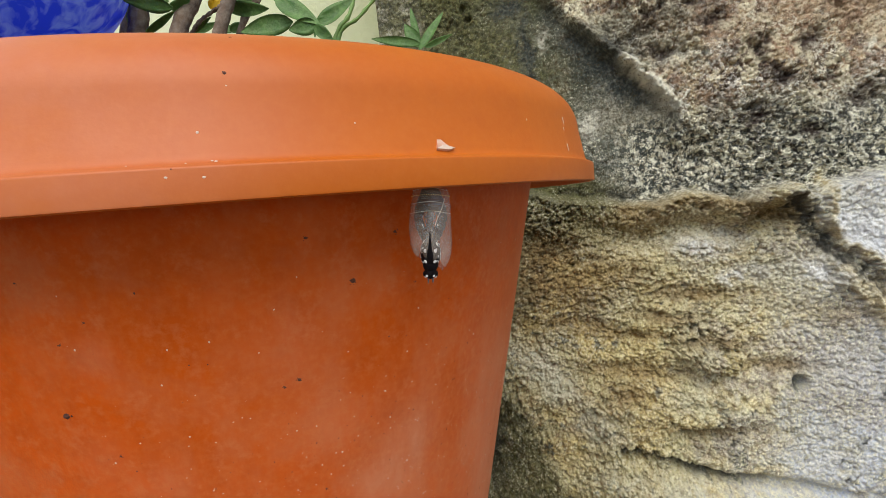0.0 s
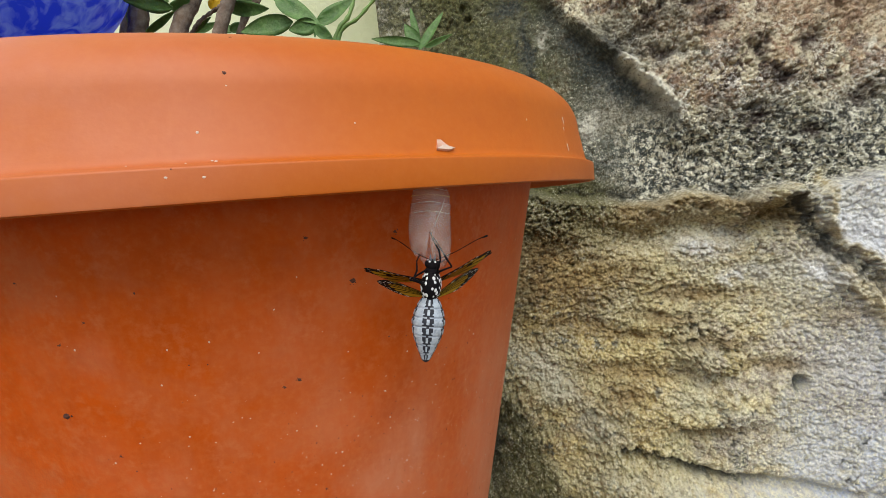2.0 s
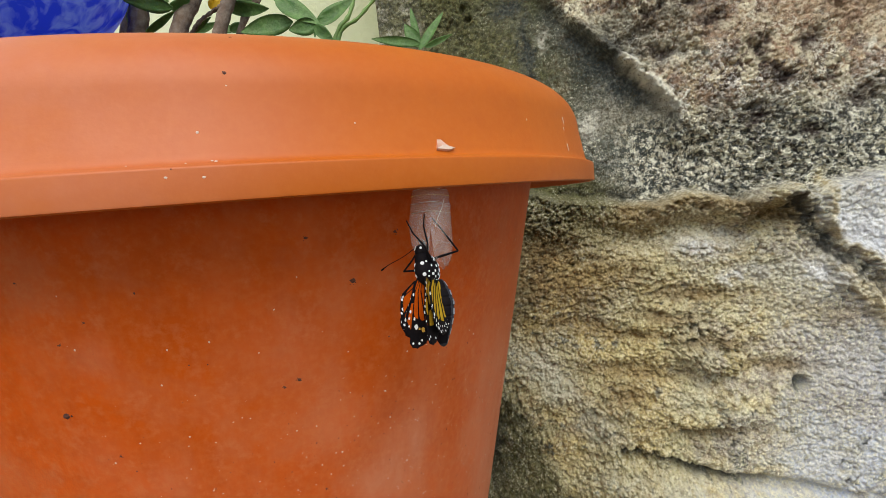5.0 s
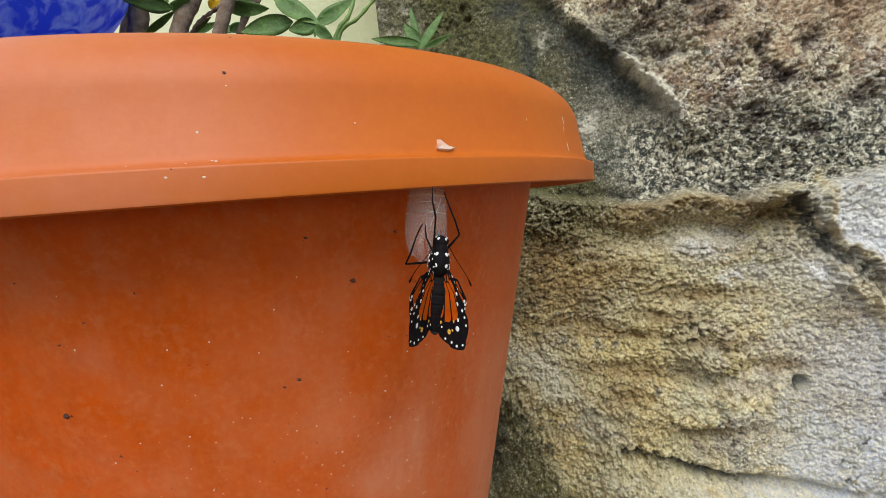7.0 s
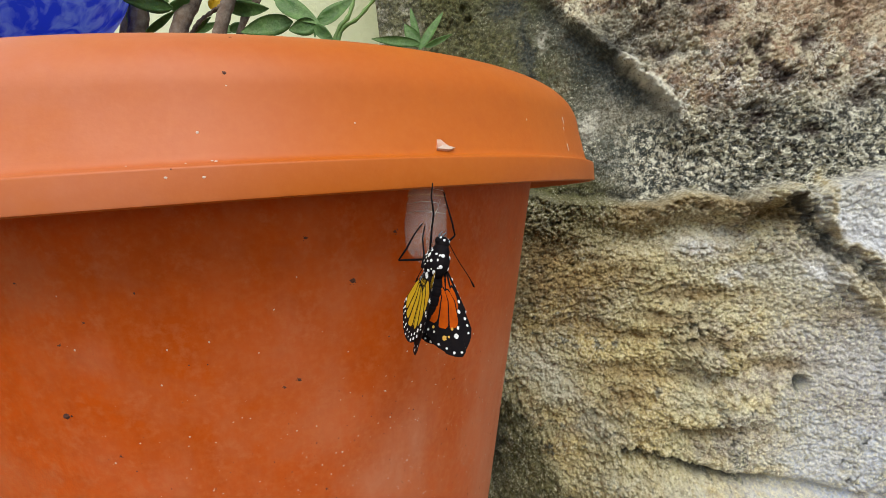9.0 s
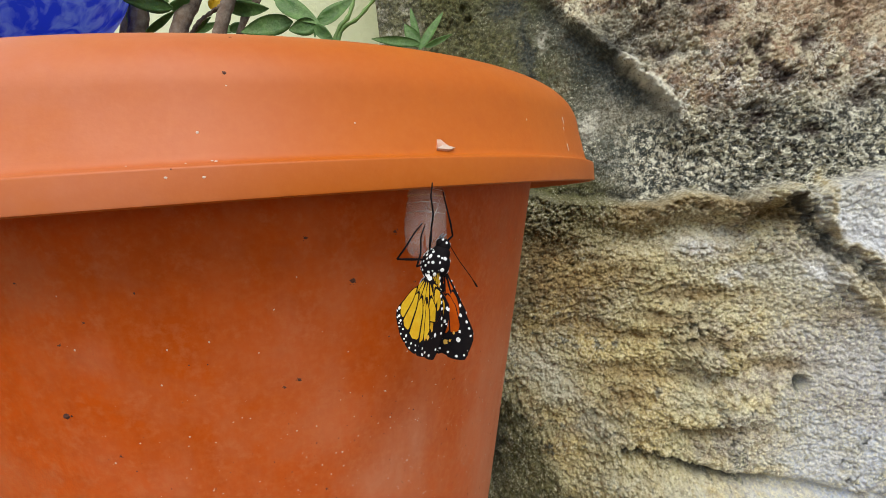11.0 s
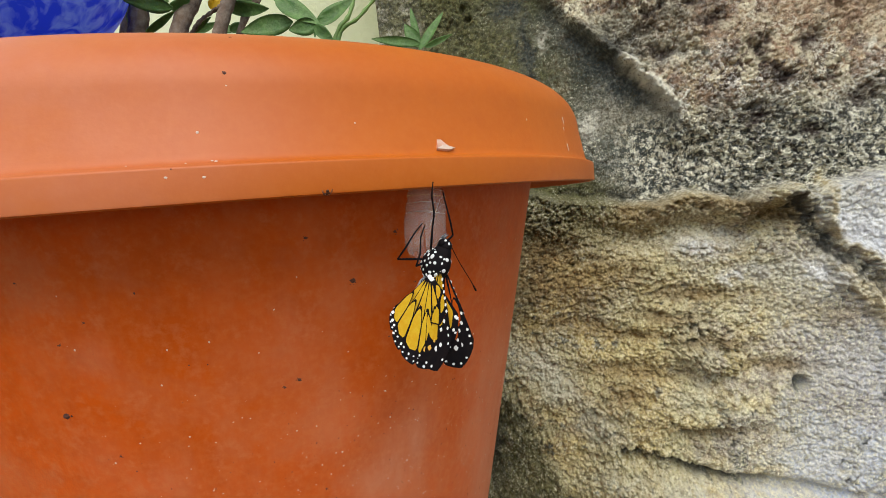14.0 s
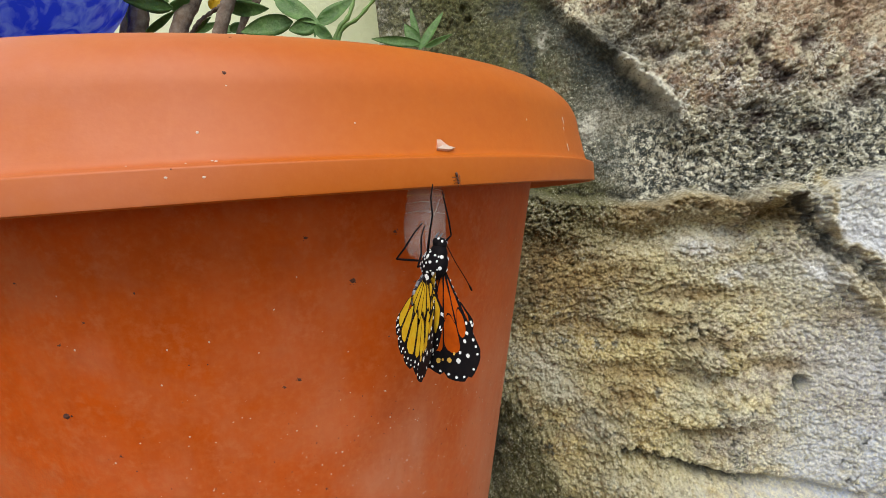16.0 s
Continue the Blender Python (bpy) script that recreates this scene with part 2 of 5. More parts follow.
def shell_material():
    """Thin clear pupal skin: mostly see-through, slightly milky."""
    m = bpy.data.materials.new("papery_pupal_skin")
    m.use_nodes = True
    nt = m.node_tree
    b = nt.nodes["Principled BSDF"]
    b.inputs["Base Color"].default_value = (0.62, 0.53, 0.46, 1)
    b.inputs["Roughness"].default_value = 0.22
    clear = nt.nodes.new("ShaderNodeBsdfTransparent")
    clear.inputs[0].default_value = (0.93, 0.90, 0.90, 1)
    mixs = nt.nodes.new("ShaderNodeMixShader")
    co = nt.nodes.new("ShaderNodeTexCoord")
    n = noise_node(nt, co, 160, 5)
    r = nt.nodes.new("ShaderNodeMapRange")
    r.inputs[1].default_value, r.inputs[2].default_value = 0.3, 0.75
    r.inputs[3].default_value, r.inputs[4].default_value = 0.15, 0.42
    nt.links.new(n.outputs[0], r.inputs[0])
    nt.links.new(r.outputs[0], mixs.inputs[0])
    nt.links.new(clear.outputs[0], mixs.inputs[1])
    nt.links.new(b.outputs[0], mixs.inputs[2])
    nt.links.new(mixs.outputs[0], nt.nodes["Material Output"].inputs[0])
    return m


def swirl_glass():
    nt = M_GLASS.node_tree
    b = nt.nodes["Principled BSDF"]
    co = nt.nodes.new("ShaderNodeTexCoord")
    mp = nt.nodes.new("ShaderNodeMapping")
    mp.inputs["Scale"].default_value = (1.0, 1.0, 0.28)
    nt.links.new(co.outputs["Object"], mp.inputs[0])
    n = nt.nodes.new("ShaderNodeTexNoise")
    n.inputs["Scale"].default_value, n.inputs["Detail"].default_value, n.inputs["Distortion"].default_value = 95, 4, 1.2
    nt.links.new(mp.outputs[0], n.inputs["Vector"])
    r = nt.nodes.new("ShaderNodeMapRange")
    r.inputs[1].default_value, r.inputs[2].default_value, r.inputs[4].default_value = 0.46, 0.66, 0.85
    nt.links.new(n.outputs[0], r.inputs[0])
    col = mix_node(nt, r.outputs[0], (0.07, 0.14, 0.82), (0.60, 0.74, 0.97))
    nt.links.new(col, b.inputs["Base Color"])
    glow = nt.nodes.new("ShaderNodeBsdfTranslucent")
    nt.links.new(col, glow.inputs[0])
    both = nt.nodes.new("ShaderNodeMixShader")
    both.inputs[0].default_value = 0.6
    nt.links.new(b.outputs[0], both.inputs[1])
    nt.links.new(glow.outputs[0], both.inputs[2])
    nt.links.new(both.outputs[0], nt.nodes["Material Output"].inputs[0])


swirl_glass()
M_SHELL = shell_material()


# ---- mesh helpers ----
def mesh_of(name, verts, faces, mats, idx=None, smooth=True):
    me = bpy.data.meshes.new(name)
    me.from_pydata([tuple(v) for v in verts], [], [tuple(f) for f in faces])
    for m in mats if isinstance(mats, (list, tuple)) else [mats]:
        me.materials.append(m)
    if idx is not None:
        me.polygons.foreach_set("material_index", idx)
    me.polygons.foreach_set("use_smooth", [smooth] * len(me.polygons))
    me.update()
    return me


def part(name, verts, faces, mats, parent=None, label="", idx=None, smooth=True):
    ob = new(name, mesh_of(name, verts, faces, mats, idx, smooth))
    ob.parent = parent
    return tagged(ob, label)


def revolve(profile, n=96, start=0.0, turn=2 * math.pi):
    """Rings of a profile of (radius, height) round z."""
    closed = abs(turn - 2 * math.pi) < 1e-6
    cols = n if closed else n + 1
    verts = [(r * math.cos(start + turn * i / n), r * math.sin(start + turn * i / n), z) for r, z in profile for i in range(cols)]
    faces = []
    for j in range(len(profile) - 1):
        for i in range(n):
            a, c = j * cols + i, j * cols + (i + 1) % cols
            faces.append((a, c, c + cols, a + cols))
    return verts, faces


def tube(points, radii, n=8):
    """A round tube along points, with capped ends."""
    pts = [Vector(p) for p in points]
    verts, faces = [], []
    for i, p in enumerate(pts):
        d = (pts[min(i + 1, len(pts) - 1)] - pts[max(i - 1, 0)]).normalized()
        a = d.orthogonal().normalized() if i == 0 else (a - d * a.dot(d)).normalized()
        c = d.cross(a)
        r = radii[i] if isinstance(radii, (list, tuple)) else radii
        verts += [p + r * (math.cos(k * 2 * math.pi / n) * a + math.sin(k * 2 * math.pi / n) * c) for k in range(n)]
    for i in range(len(pts) - 1):
        for k in range(n):
            b, e = i * n + k, i * n + (k + 1) % n
            faces.append((b, e, e + n, b + n))
    faces += [tuple(range(n - 1, -1, -1)), tuple(range((len(pts) - 1) * n, len(pts) * n))]
    return verts, faces


def ellipsoid(c, r, nu=16, nv=10):
    verts, faces = [], []
    for j in range(nv + 1):
        a = math.pi * j / nv
        for i in range(nu):
            b = 2 * math.pi * i / nu
            verts.append((c[0] + r[0] * math.sin(a) * math.cos(b), c[1] + r[1] * math.sin(a) * math.sin(b), c[2] - r[2] * math.cos(a)))
    for j in range(nv):
        for i in range(nu):
            k = (i + 1) % nu
            faces.append((j * nu + i, j * nu + k, (j + 1) * nu + k, (j + 1) * nu + i))
    return verts, faces


def joined(pieces):
    """Several (verts, faces, material index) as one."""
    verts, faces, idx = [], [], []
    for v, f, m in pieces:
        o = len(verts)
        verts += list(v)
        faces += [tuple(k + o for k in q) for q in f]
        idx += [m] * len(f)
    return verts, faces, idx


def spline(points, n=8):
    """Catmull-Rom through points."""
    p = [Vector(q) for q in points]
    p = [2 * p[0] - p[1], *p, 2 * p[-1] - p[-2]]
    out = []
    for i in range(1, len(p) - 2):
        for k in range(n):
            t = k / n
            a, b, c, d = p[i - 1], p[i], p[i + 1], p[i + 2]
            out.append(0.5 * (2 * b + (c - a) * t + (2 * a - 5 * b + 4 * c - d) * t * t + (3 * b - a - 3 * c + d) * t ** 3))
    return out + [p[-2]]


def steps(x, pts):
    """Piecewise linear value at x of (x, y) pairs; numpy arrays too."""
    return np.interp(x, [q[0] for q in pts], [q[1] for q in pts])


# ---- ground, walls ----
def value_noise(u, v, scale, seed):
    u, v = u * scale + seed * 17.13, v * scale + seed * 9.71
    iu, iv = np.floor(u).astype(np.int64), np.floor(v).astype(np.int64)
    fu, fv = u - iu, v - iv
    fu, fv = fu * fu * (3 - 2 * fu), fv * fv * (3 - 2 * fv)

    def h(a, b):
        k = (a * 374761393 + b * 668265263 + seed * 69069) & 0xFFFFFFFF
        k = ((k ^ (k >> 13)) * 1274126177) & 0xFFFFFFFF
        return ((k ^ (k >> 16)) & 0xFFFF) / 65535.0
    return (h(iu, iv) * (1 - fu) + h(iu + 1, iv) * fu) * (1 - fv) + (h(iu, iv + 1) * (1 - fu) + h(iu + 1, iv + 1) * fu) * fv


def fbm(u, v, scale, seed, octaves=4, gain=0.5):
    total, amp, norm = 0, 1.0, 0
    for k in range(octaves):
        total = total + amp * (value_noise(u, v, scale * 2 ** k, seed + k) - 0.5)
        norm, amp = norm + amp, amp * gain
    return total / norm


def ramp(x, lo, hi):
    t = np.clip((x - lo) / (hi - lo), 0, 1)
    return t * t * (3 - 2 * t)


def cells(u, v, scale, seed):
    """Distance to the nearest and second nearest of scattered points."""
    u, v = u * scale + seed * 3.7, v * scale + seed * 5.3
    iu, iv = np.floor(u).astype(np.int64), np.floor(v).astype(np.int64)
    best, second = np.full(u.shape, 9.0), np.full(u.shape, 9.0)
    for du in (-1, 0, 1):
        for dv in (-1, 0, 1):
            a, b = iu + du, iv + dv
            k = (a * 374761393 + b * 668265263 + seed * 69069) & 0xFFFFFFFF
            k = ((k ^ (k >> 13)) * 1274126177) & 0xFFFFFFFF
            k = k ^ (k >> 16)
            d = np.hypot(a + (k & 1023) / 1023.0 - u, b + ((k >> 10) & 1023) / 1023.0 - v)
            second = np.minimum(second, np.maximum(best, d))
            best = np.minimum(best, d)
    return best, second


LEDGE = [(-0.2, 0.05), (0.029, 0.034), (0.127, 0.01), (0.175, 0.0), (0.21, -0.009), (0.255, -0.018), (0.294, -0.02), (0.332, -0.011), (0.366, -0.019), (0.375, -0.023), (0.395, -0.012), (0.419, -0.011), (0.425, -0.021), (0.44, -0.019), (0.465, -0.008), (0.507, -0.003), (0.9, 0.02)]
CHANNEL = [(0.41, -0.005), (0.418, -0.02), (0.425, -0.035), (0.437, -0.058), (0.46, -0.082), (0.489, -0.117), (0.508, -0.141), (0.6, -0.26), (0.9, -0.5)]
RIDGE = [(0.43, -0.080), (0.445, -0.088), (0.474, -0.106), (0.485, -0.131), (0.502, -0.16), (0.56, -0.26), (0.9, -0.7)]
HOLLOW = [(0.195, -0.274), (0.251, -0.288), (0.283, -0.294), (0.323, -0.309), (0.362, -0.321), (0.4, -0.321), (0.432, -0.324), (0.464, -0.331), (0.505, -0.34), (0.9, -0.38)]
DIAG = [(0.053, 0.318), (0.062, 0.3205), (0.078, 0.316), (0.106, 0.288), (0.139, 0.251), (0.171, 0.22), (0.26, 0.14)]


CREST = [(0.227, 0.167), (0.241, 0.156), (0.255, 0.143), (0.277, 0.125), (0.294, 0.107), (0.310, 0.094), (0.323, 0.078), (0.329, 0.064), (0.331, 0.044), (0.328, 0.017)]
CRACK = [(0.416, -0.030), (0.425, -0.041), (0.436, -0.057), (0.446, -0.075), (0.463, -0.094), (0.487, -0.112), (0.506, -0.124)]
BLOCK_FOOT = [(0.453, -0.006), (0.447, -0.031), (0.450, -0.058), (0.460, -0.073), (0.477, -0.083), (0.491, -0.097), (0.505, -0.108), (0.560, -0.150)]
YELLOW_VEIN = [(0.462, -0.098), (0.467, -0.115), (0.482, -0.130), (0.497, -0.159)]
CLEFT = [(0.256, -0.289), (0.277, -0.288), (0.305, -0.299), (0.333, -0.315), (0.361, -0.321), (0.394, -0.319)]
BROW = [(0.271, -0.029), (0.309, -0.027), (0.336, -0.023), (0.367, -0.030), (0.390, -0.042), (0.418, -0.041)]
SEAM_LINE = [(0.462, -0.299), (0.473, -0.284), (0.484, -0.275), (0.488, -0.269)]


def dist_line(u, v, pts):
    """Distance to an open line."""
    best = np.full(u.shape, 9.0)
    for (a, b), (c, d) in zip(pts[:-1], pts[1:]):
        t = np.clip(((u - a) * (c - a) + (v - b) * (d - b)) / ((c - a) ** 2 + (d - b) ** 2), 0, 1)
        best = np.minimum(best, np.hypot(u - a - t * (c - a), v - b - t * (d - b)))
    return best


def blob(u, v, c, ru, rv, lean=0.0):
    """Soft round patch at c; lean tips its long side, in radians."""
    x, y = u - c[0], v - c[1]
    x, y = x * math.cos(lean) + y * math.sin(lean), y * math.cos(lean) - x * math.sin(lean)
    return np.exp(-(x / ru) ** 2 - (y / rv) ** 2)


def stone_edge(u, v):
    return steps(u, LEDGE) + fbm(u, v * 0, 60, 5) * 0.010


def stone_relief(u, v):
    """Height of the stone face (towards the open side) and where each growth, colour and painted shade sits."""
    wob = fbm(u, v, 16, 3) * 0.03
    soft = fbm(u, v, 24, 81, 4, 0.65)
    fine = fbm(u, v, 150, 83, 3, 0.7)
    ledge = stone_edge(u, v)
    low = ramp(ledge - v, -0.001, 0.010)
    up = 1 - low
    h = fbm(u, v, 7, 11, 3) * 0.035
    h = h + low * (0.016 + 0.020 * ramp(u, 0.20, 0.30))
    # rounded lip along the ledge, undercut below it
    lip = ramp(u, 0.27, 0.30) * (1 - ramp(u, 0.418, 0.426))
    notch = 1 - 0.8 * np.exp(-((u - 0.371) / 0.006) ** 2)
    h = h + 0.013 * np.exp(-((ledge - 0.010 - v) / 0.010) ** 2) * lip * notch
    h = h - 0.020 * np.exp(-((ledge - 0.040 + wob * 0.5 - v) / 0.013) ** 2) * ramp(u, 0.21, 0.28) * (1 - ramp(u, 0.40, 0.44))
    # upper block: a smooth dark recess left of a pale edge
    edge = steps(v, DIAG) + fbm(u * 0, v, 40, 7) * 0.012
    right = ramp(u - edge, -0.010, 0.010)
    h = h + up * (0.004 * right - 0.016 * (1 - ramp(u, 0.10, 0.24)))
    h = h + up * 0.008 * np.exp(-((u - edge - 0.008) / 0.008) ** 2) * ramp(v, 0.04, 0.07)
    # slanting streaks low beside the pot
    slant = (1 - ramp(u + (v + 0.2) * -0.35, 0.19, 0.25)) * ramp(-v, 0.12, 0.17)
    s1, s2 = u * 0.8 - v * 0.6, u * 0.6 + v * 0.8
    h = h + low * slant * 0.012 * fbm(s1 * 0.35, s2, 60, 25, 3)
    # dark channel between the blocks, ridge below it
    on = ramp(u, 0.412, 0.424)
    ch = v - steps(u, CHANNEL) + wob * 0.25
    h = h - on * 0.002 * np.exp(-(ch / 0.0075) ** 2)
    block = on * ramp(ch, 0.008, 0.020) * low
    h = h + block * 0.005
    rd = v - steps(u, RIDGE) + wob * 0.2
    h = h + ramp(u, 0.435, 0.45) * 0.004 * np.exp(-(rd / 0.006) ** 2)
    # hollow, with a smooth bulge under it
    ho = steps(u, HOLLOW) - v + wob * 0.3
    h = h - 0.017 * np.exp(-((ho - 0.004) / 0.009) ** 2) * ramp(u, 0.23, 0.26) * (1 - 0.5 * ramp(u, 0.42, 0.5))
    h = h + 0.016 * ramp(ho, 0.012, 0.035) * ramp(u, 0.2, 0.26)
    h = h - 0.03 * (1 - ramp(u, 0.10, 0.20)) * ramp(-v, 0.18, 0.34)
    # crumbly knobs and grain
    a1, b1 = cells(u + fine * 0.006, v + wob * 0.1, 62, 31)
    a2, b2 = cells(u + fine * 0.003, v, 150, 33)
    a3, b3 = cells(u, v, 330, 35)
    rough = 0.25 + 1.0 * ramp(fbm(u, v, 13, 51), -0.06, 0.12)
    rough = rough * (1 - 0.55 * ramp(ho, 0.0, 0.03)) * (1 - 0.5 * ramp(u - v * 0.30, 0.42, 0.53)) * (1 - 0.6 * block) * (1 - 0.45 * up * (1 - right))
    knots = np.exp(-(((u - 0.349) / 0.035) ** 2 + ((v + 0.215) / 0.05) ** 2))
    knots = knots + 0.9 * np.exp(-(((u - 0.30) / 0.05) ** 2 + ((v + 0.16) / 0.03) ** 2))
    lump = np.sqrt(np.clip(1 - a1 / 0.75, 0, 1))
    small = np.sqrt(np.clip(1 - a2 / 0.8, 0, 1))
    fade = 1 - 0.4 * up
    h = h + fade * lump * (0.0045 * rough + 0.008 * knots) + fade * (small * 0.0072 * (0.4 + rough) + np.sqrt(np.clip(1 - a3 / 0.75, 0, 1)) * 0.0052 * (0.5 + rough)) * (1 - 0.3 * low * ramp(u - v * 0.30, 0.40, 0.50)) * (1 - 0.45 * up * (1 - right))
    h = h + fade * fbm(u, v, 48, 37, 4, 0.6) * 0.014 * rough + fine * 0.003
    # rows left by the chisel, broken up
    rip = ramp(u, 0.14, 0.19) * (1 - ramp(u, 0.33, 0.40)) * ramp(v, -0.2, -0.15) * (1 - ramp(v, -0.075, -0.045))
    ph = (v - 0.10 * u + fbm(u, v, 40, 21) * 0.03) / 0.0105
    h = h + low * rip * 0.0013 * (small * 1.6 + 0.1) * np.sin(2 * np.pi * ph) * ramp(value_noise(u, v, 70, 8), 0.2, 0.8)
    pits = ramp(fbm(u, v, 70, 71, 2), 0.22, 0.30) * rough
    h = h - pits * 0.008
    # pits, both sunk and darkened in colour like shade
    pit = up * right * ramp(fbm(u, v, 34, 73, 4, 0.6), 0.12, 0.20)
    h = h - pit * 0.006
    hole = np.exp(-(((u - 0.426) / 0.006) ** 2 + ((v + 0.214) / 0.007) ** 2))
    h = h - 0.02 * hole
    # knobs, with hollows under them
    for c, ru, rv, tall in (((0.330, -0.229), 0.026, 0.022, 0.013), ((0.361, -0.242), 0.016, 0.020, 0.012), ((0.327, -0.250), 0.030, 0.010, 0.010), ((0.355, -0.223), 0.016, 0.010, 0.008), ((0.392, -0.239), 0.030, 0.020, 0.006), ((0.254, -0.209), 0.020, 0.010, 0.005), ((0.331, -0.183), 0.018, 0.010, 0.006), ((0.223, -0.186), 0.020, 0.010, 0.005), ((0.416, -0.224), 0.016, 0.016, 0.006)):
        h = h + tall * blob(u + fine * 0.012, v + fine * 0.012, c, ru, rv)
    sunk = 0
    for c, ru, rv, deep in (((0.259, -0.159), 0.075, 0.007, 0.004), ((0.275, -0.200), 0.055, 0.010, 0.007), ((0.337, -0.263), 0.045, 0.008, 0.008), ((0.343, -0.168), 0.050, 0.007, 0.004), ((0.333, -0.120), 0.050, 0.009, 0.004), ((0.207, -0.148), 0.050, 0.006, 0.004), ((0.305, -0.143), 0.040, 0.008, 0.004), ((0.411, -0.194), 0.050, 0.006, 0.004), ((0.262, -0.221), 0.025, 0.016, 0.004)):
        sunk = np.maximum(sunk, blob(u + wob * 0.3 + fine * 0.01, v + wob * 0.3 + fine * 0.01, c, ru, rv, -0.08))
        h = h - deep * blob(u + wob * 0.3, v + wob * 0.3, c, ru, rv, -0.08)
    rows = np.sin(2 * np.pi * (v - 0.05 * u + fbm(u, v, 26, 121) * 0.022) / 0.0155)
    terrace = low * (1 - ramp(u, 0.40, 0.47)) * ramp(v, -0.235, -0.20) * (1 - ramp(v, -0.06, -0.035)) * ramp(u, 0.15, 0.19)
    h = h + terrace * 0.0006 * rows * ramp(fbm(u, v, 30, 123), -0.12, 0.08)
    crest = dist_line(u + fine * 0.006, v + fine * 0.006, CREST)
    h = h + up * 0.007 * np.exp(-(crest / 0.006) ** 2)
    crack = dist_line(u + fine * 0.010, v + fine * 0.010, CRACK)
    h = h - 0.004 * np.exp(-(crack / 0.008) ** 2)
    foot_edge = dist_line(u + fine * 0.008, v + fine * 0.008, BLOCK_FOOT)
    h = h + 0.006 * np.exp(-(foot_edge / 0.005) ** 2)
    vein = dist_line(u + fine * 0.008, v + fine * 0.008, YELLOW_VEIN)
    h = h + 0.005 * np.exp(-(vein / 0.006) ** 2)
    cleft = dist_line(u + fine * 0.006, v + fine * 0.006, CLEFT)
    h = h - 0.012 * np.exp(-(cleft / 0.005) ** 2)
    brow = dist_line(u + fine * 0.008, v + fine * 0.008, BROW)
    h = h - 0.010 * np.exp(-(brow / 0.009) ** 2)
    thread = dist_line(u + fine * 0.02, v + fine * 0.02, SEAM_LINE)
    # growths and stains, some with light or shade painted in
    band = (1 - ramp(v + wob * 1.5, 0.03, 0.10)) * right
    lichen = np.clip(up * (0.15 * right + 0.65 * band + (1 - right) * (0.40 + 0.5 * ramp(v, 0.08, 0.13)) * ramp(soft, -0.25, 0.02)), 0, 1)
    lichen = np.maximum(lichen, on * np.exp(-((ch + fine * 0.012) / 0.007) ** 2) * (0.45 + 0.5 * ramp(fbm(u, v, 55, 95, 3), -0.1, 0.06)))
    lichen = np.maximum(lichen, low * np.maximum(ramp(fbm(u, v, 90, 91, 3), 0.25, 0.31), ramp(fbm(u, v, 120, 92, 3), 0.16, 0.20) * ramp(fbm(u, v, 20, 93), 0.02, 0.12)) * 0.9)
    # the hole gets the dark tint too, as painted shade
    lichen = np.maximum(lichen, hole)
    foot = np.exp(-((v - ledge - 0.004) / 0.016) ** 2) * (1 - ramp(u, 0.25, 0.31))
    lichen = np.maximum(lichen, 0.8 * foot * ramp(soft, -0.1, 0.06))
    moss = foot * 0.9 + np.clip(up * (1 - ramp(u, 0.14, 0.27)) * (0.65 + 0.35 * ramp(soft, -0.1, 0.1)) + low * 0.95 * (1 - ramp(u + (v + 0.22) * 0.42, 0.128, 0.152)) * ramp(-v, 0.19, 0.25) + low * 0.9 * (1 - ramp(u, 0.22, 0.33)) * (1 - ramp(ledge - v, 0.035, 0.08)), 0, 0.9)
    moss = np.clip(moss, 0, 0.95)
    red = np.clip(up * right * ramp(v + wob * 1.5, 0.05, 0.11) * (0.5 + 0.5 * ramp(u, 0.36, 0.44)), 0, 1)
    rust = np.clip( low * 0.75 * ramp(soft - 0.25 * np.clip(lump, 0, 1), -0.12, 0.06) * (1 - ramp(u, 0.36, 0.46)), 0, 1)
    pale = np.clip(low * (ramp(u - v * 0.30 + wob, 0.37, 0.52) + 0.5 * ramp(ho, 0.01, 0.03) * ramp(u, 0.24, 0.33) + block + 0.5 * np.exp(-((u - 0.178 + (v + 0.20) * 0.7) / 0.024) ** 2) * ramp(-v, 0.15, 0.18) * (1 - ramp(-v, 0.26, 0.29))), 0, 1)
    # lit edge of the right block, painted pale instead of raised
    edged = up * 0.95 * np.exp(-((u - edge - 0.004) / 0.009) ** 2) * ramp(v, 0.035, 0.06) * (1 - ramp(v, 0.10, 0.13))
    edged = np.maximum(edged, 0.75 * up * (1 - ramp(u + wob * 0.6, 0.050, 0.072)))
    pale = pale * low
    pale = np.maximum(pale, low * 0.8 * lip * np.exp(-((ledge - 0.012 - v) / 0.008) ** 2))
    spots = np.clip(up * (0.25 + 0.75 * right) * (1 - 0.5 * red) * ramp(u, 0.18, 0.3) + low * 0.25 + up * right * band, 0, 1)
    # brown staining on the pot's side, with the pot's shade painted in
    stain_shade = np.clip(low * (1 - 0.7 * ramp(-v, 0.13, 0.19)) * (1 - ramp(u - 0.12 * v, 0.22, 0.37)) * (0.9 + 0.1 * ramp(soft, -0.1, 0.08)) + up * (1 - ramp(u, 0.2, 0.3)) * 0.6, 0, 1) * (1 - 0.6 * np.clip(pale, 0, 1))
    nodule = up * right * ramp(small, 0.50, 0.68) * ramp(value_noise(u, v, 60, 41) + 0.7 * fbm(u, v, 18, 43), 0.42, 0.56)
    patch = ramp(fbm(u, v, 30, 101, 3), -0.06, 0.10)
    spots = spots * (0.35 + 0.65 * patch)
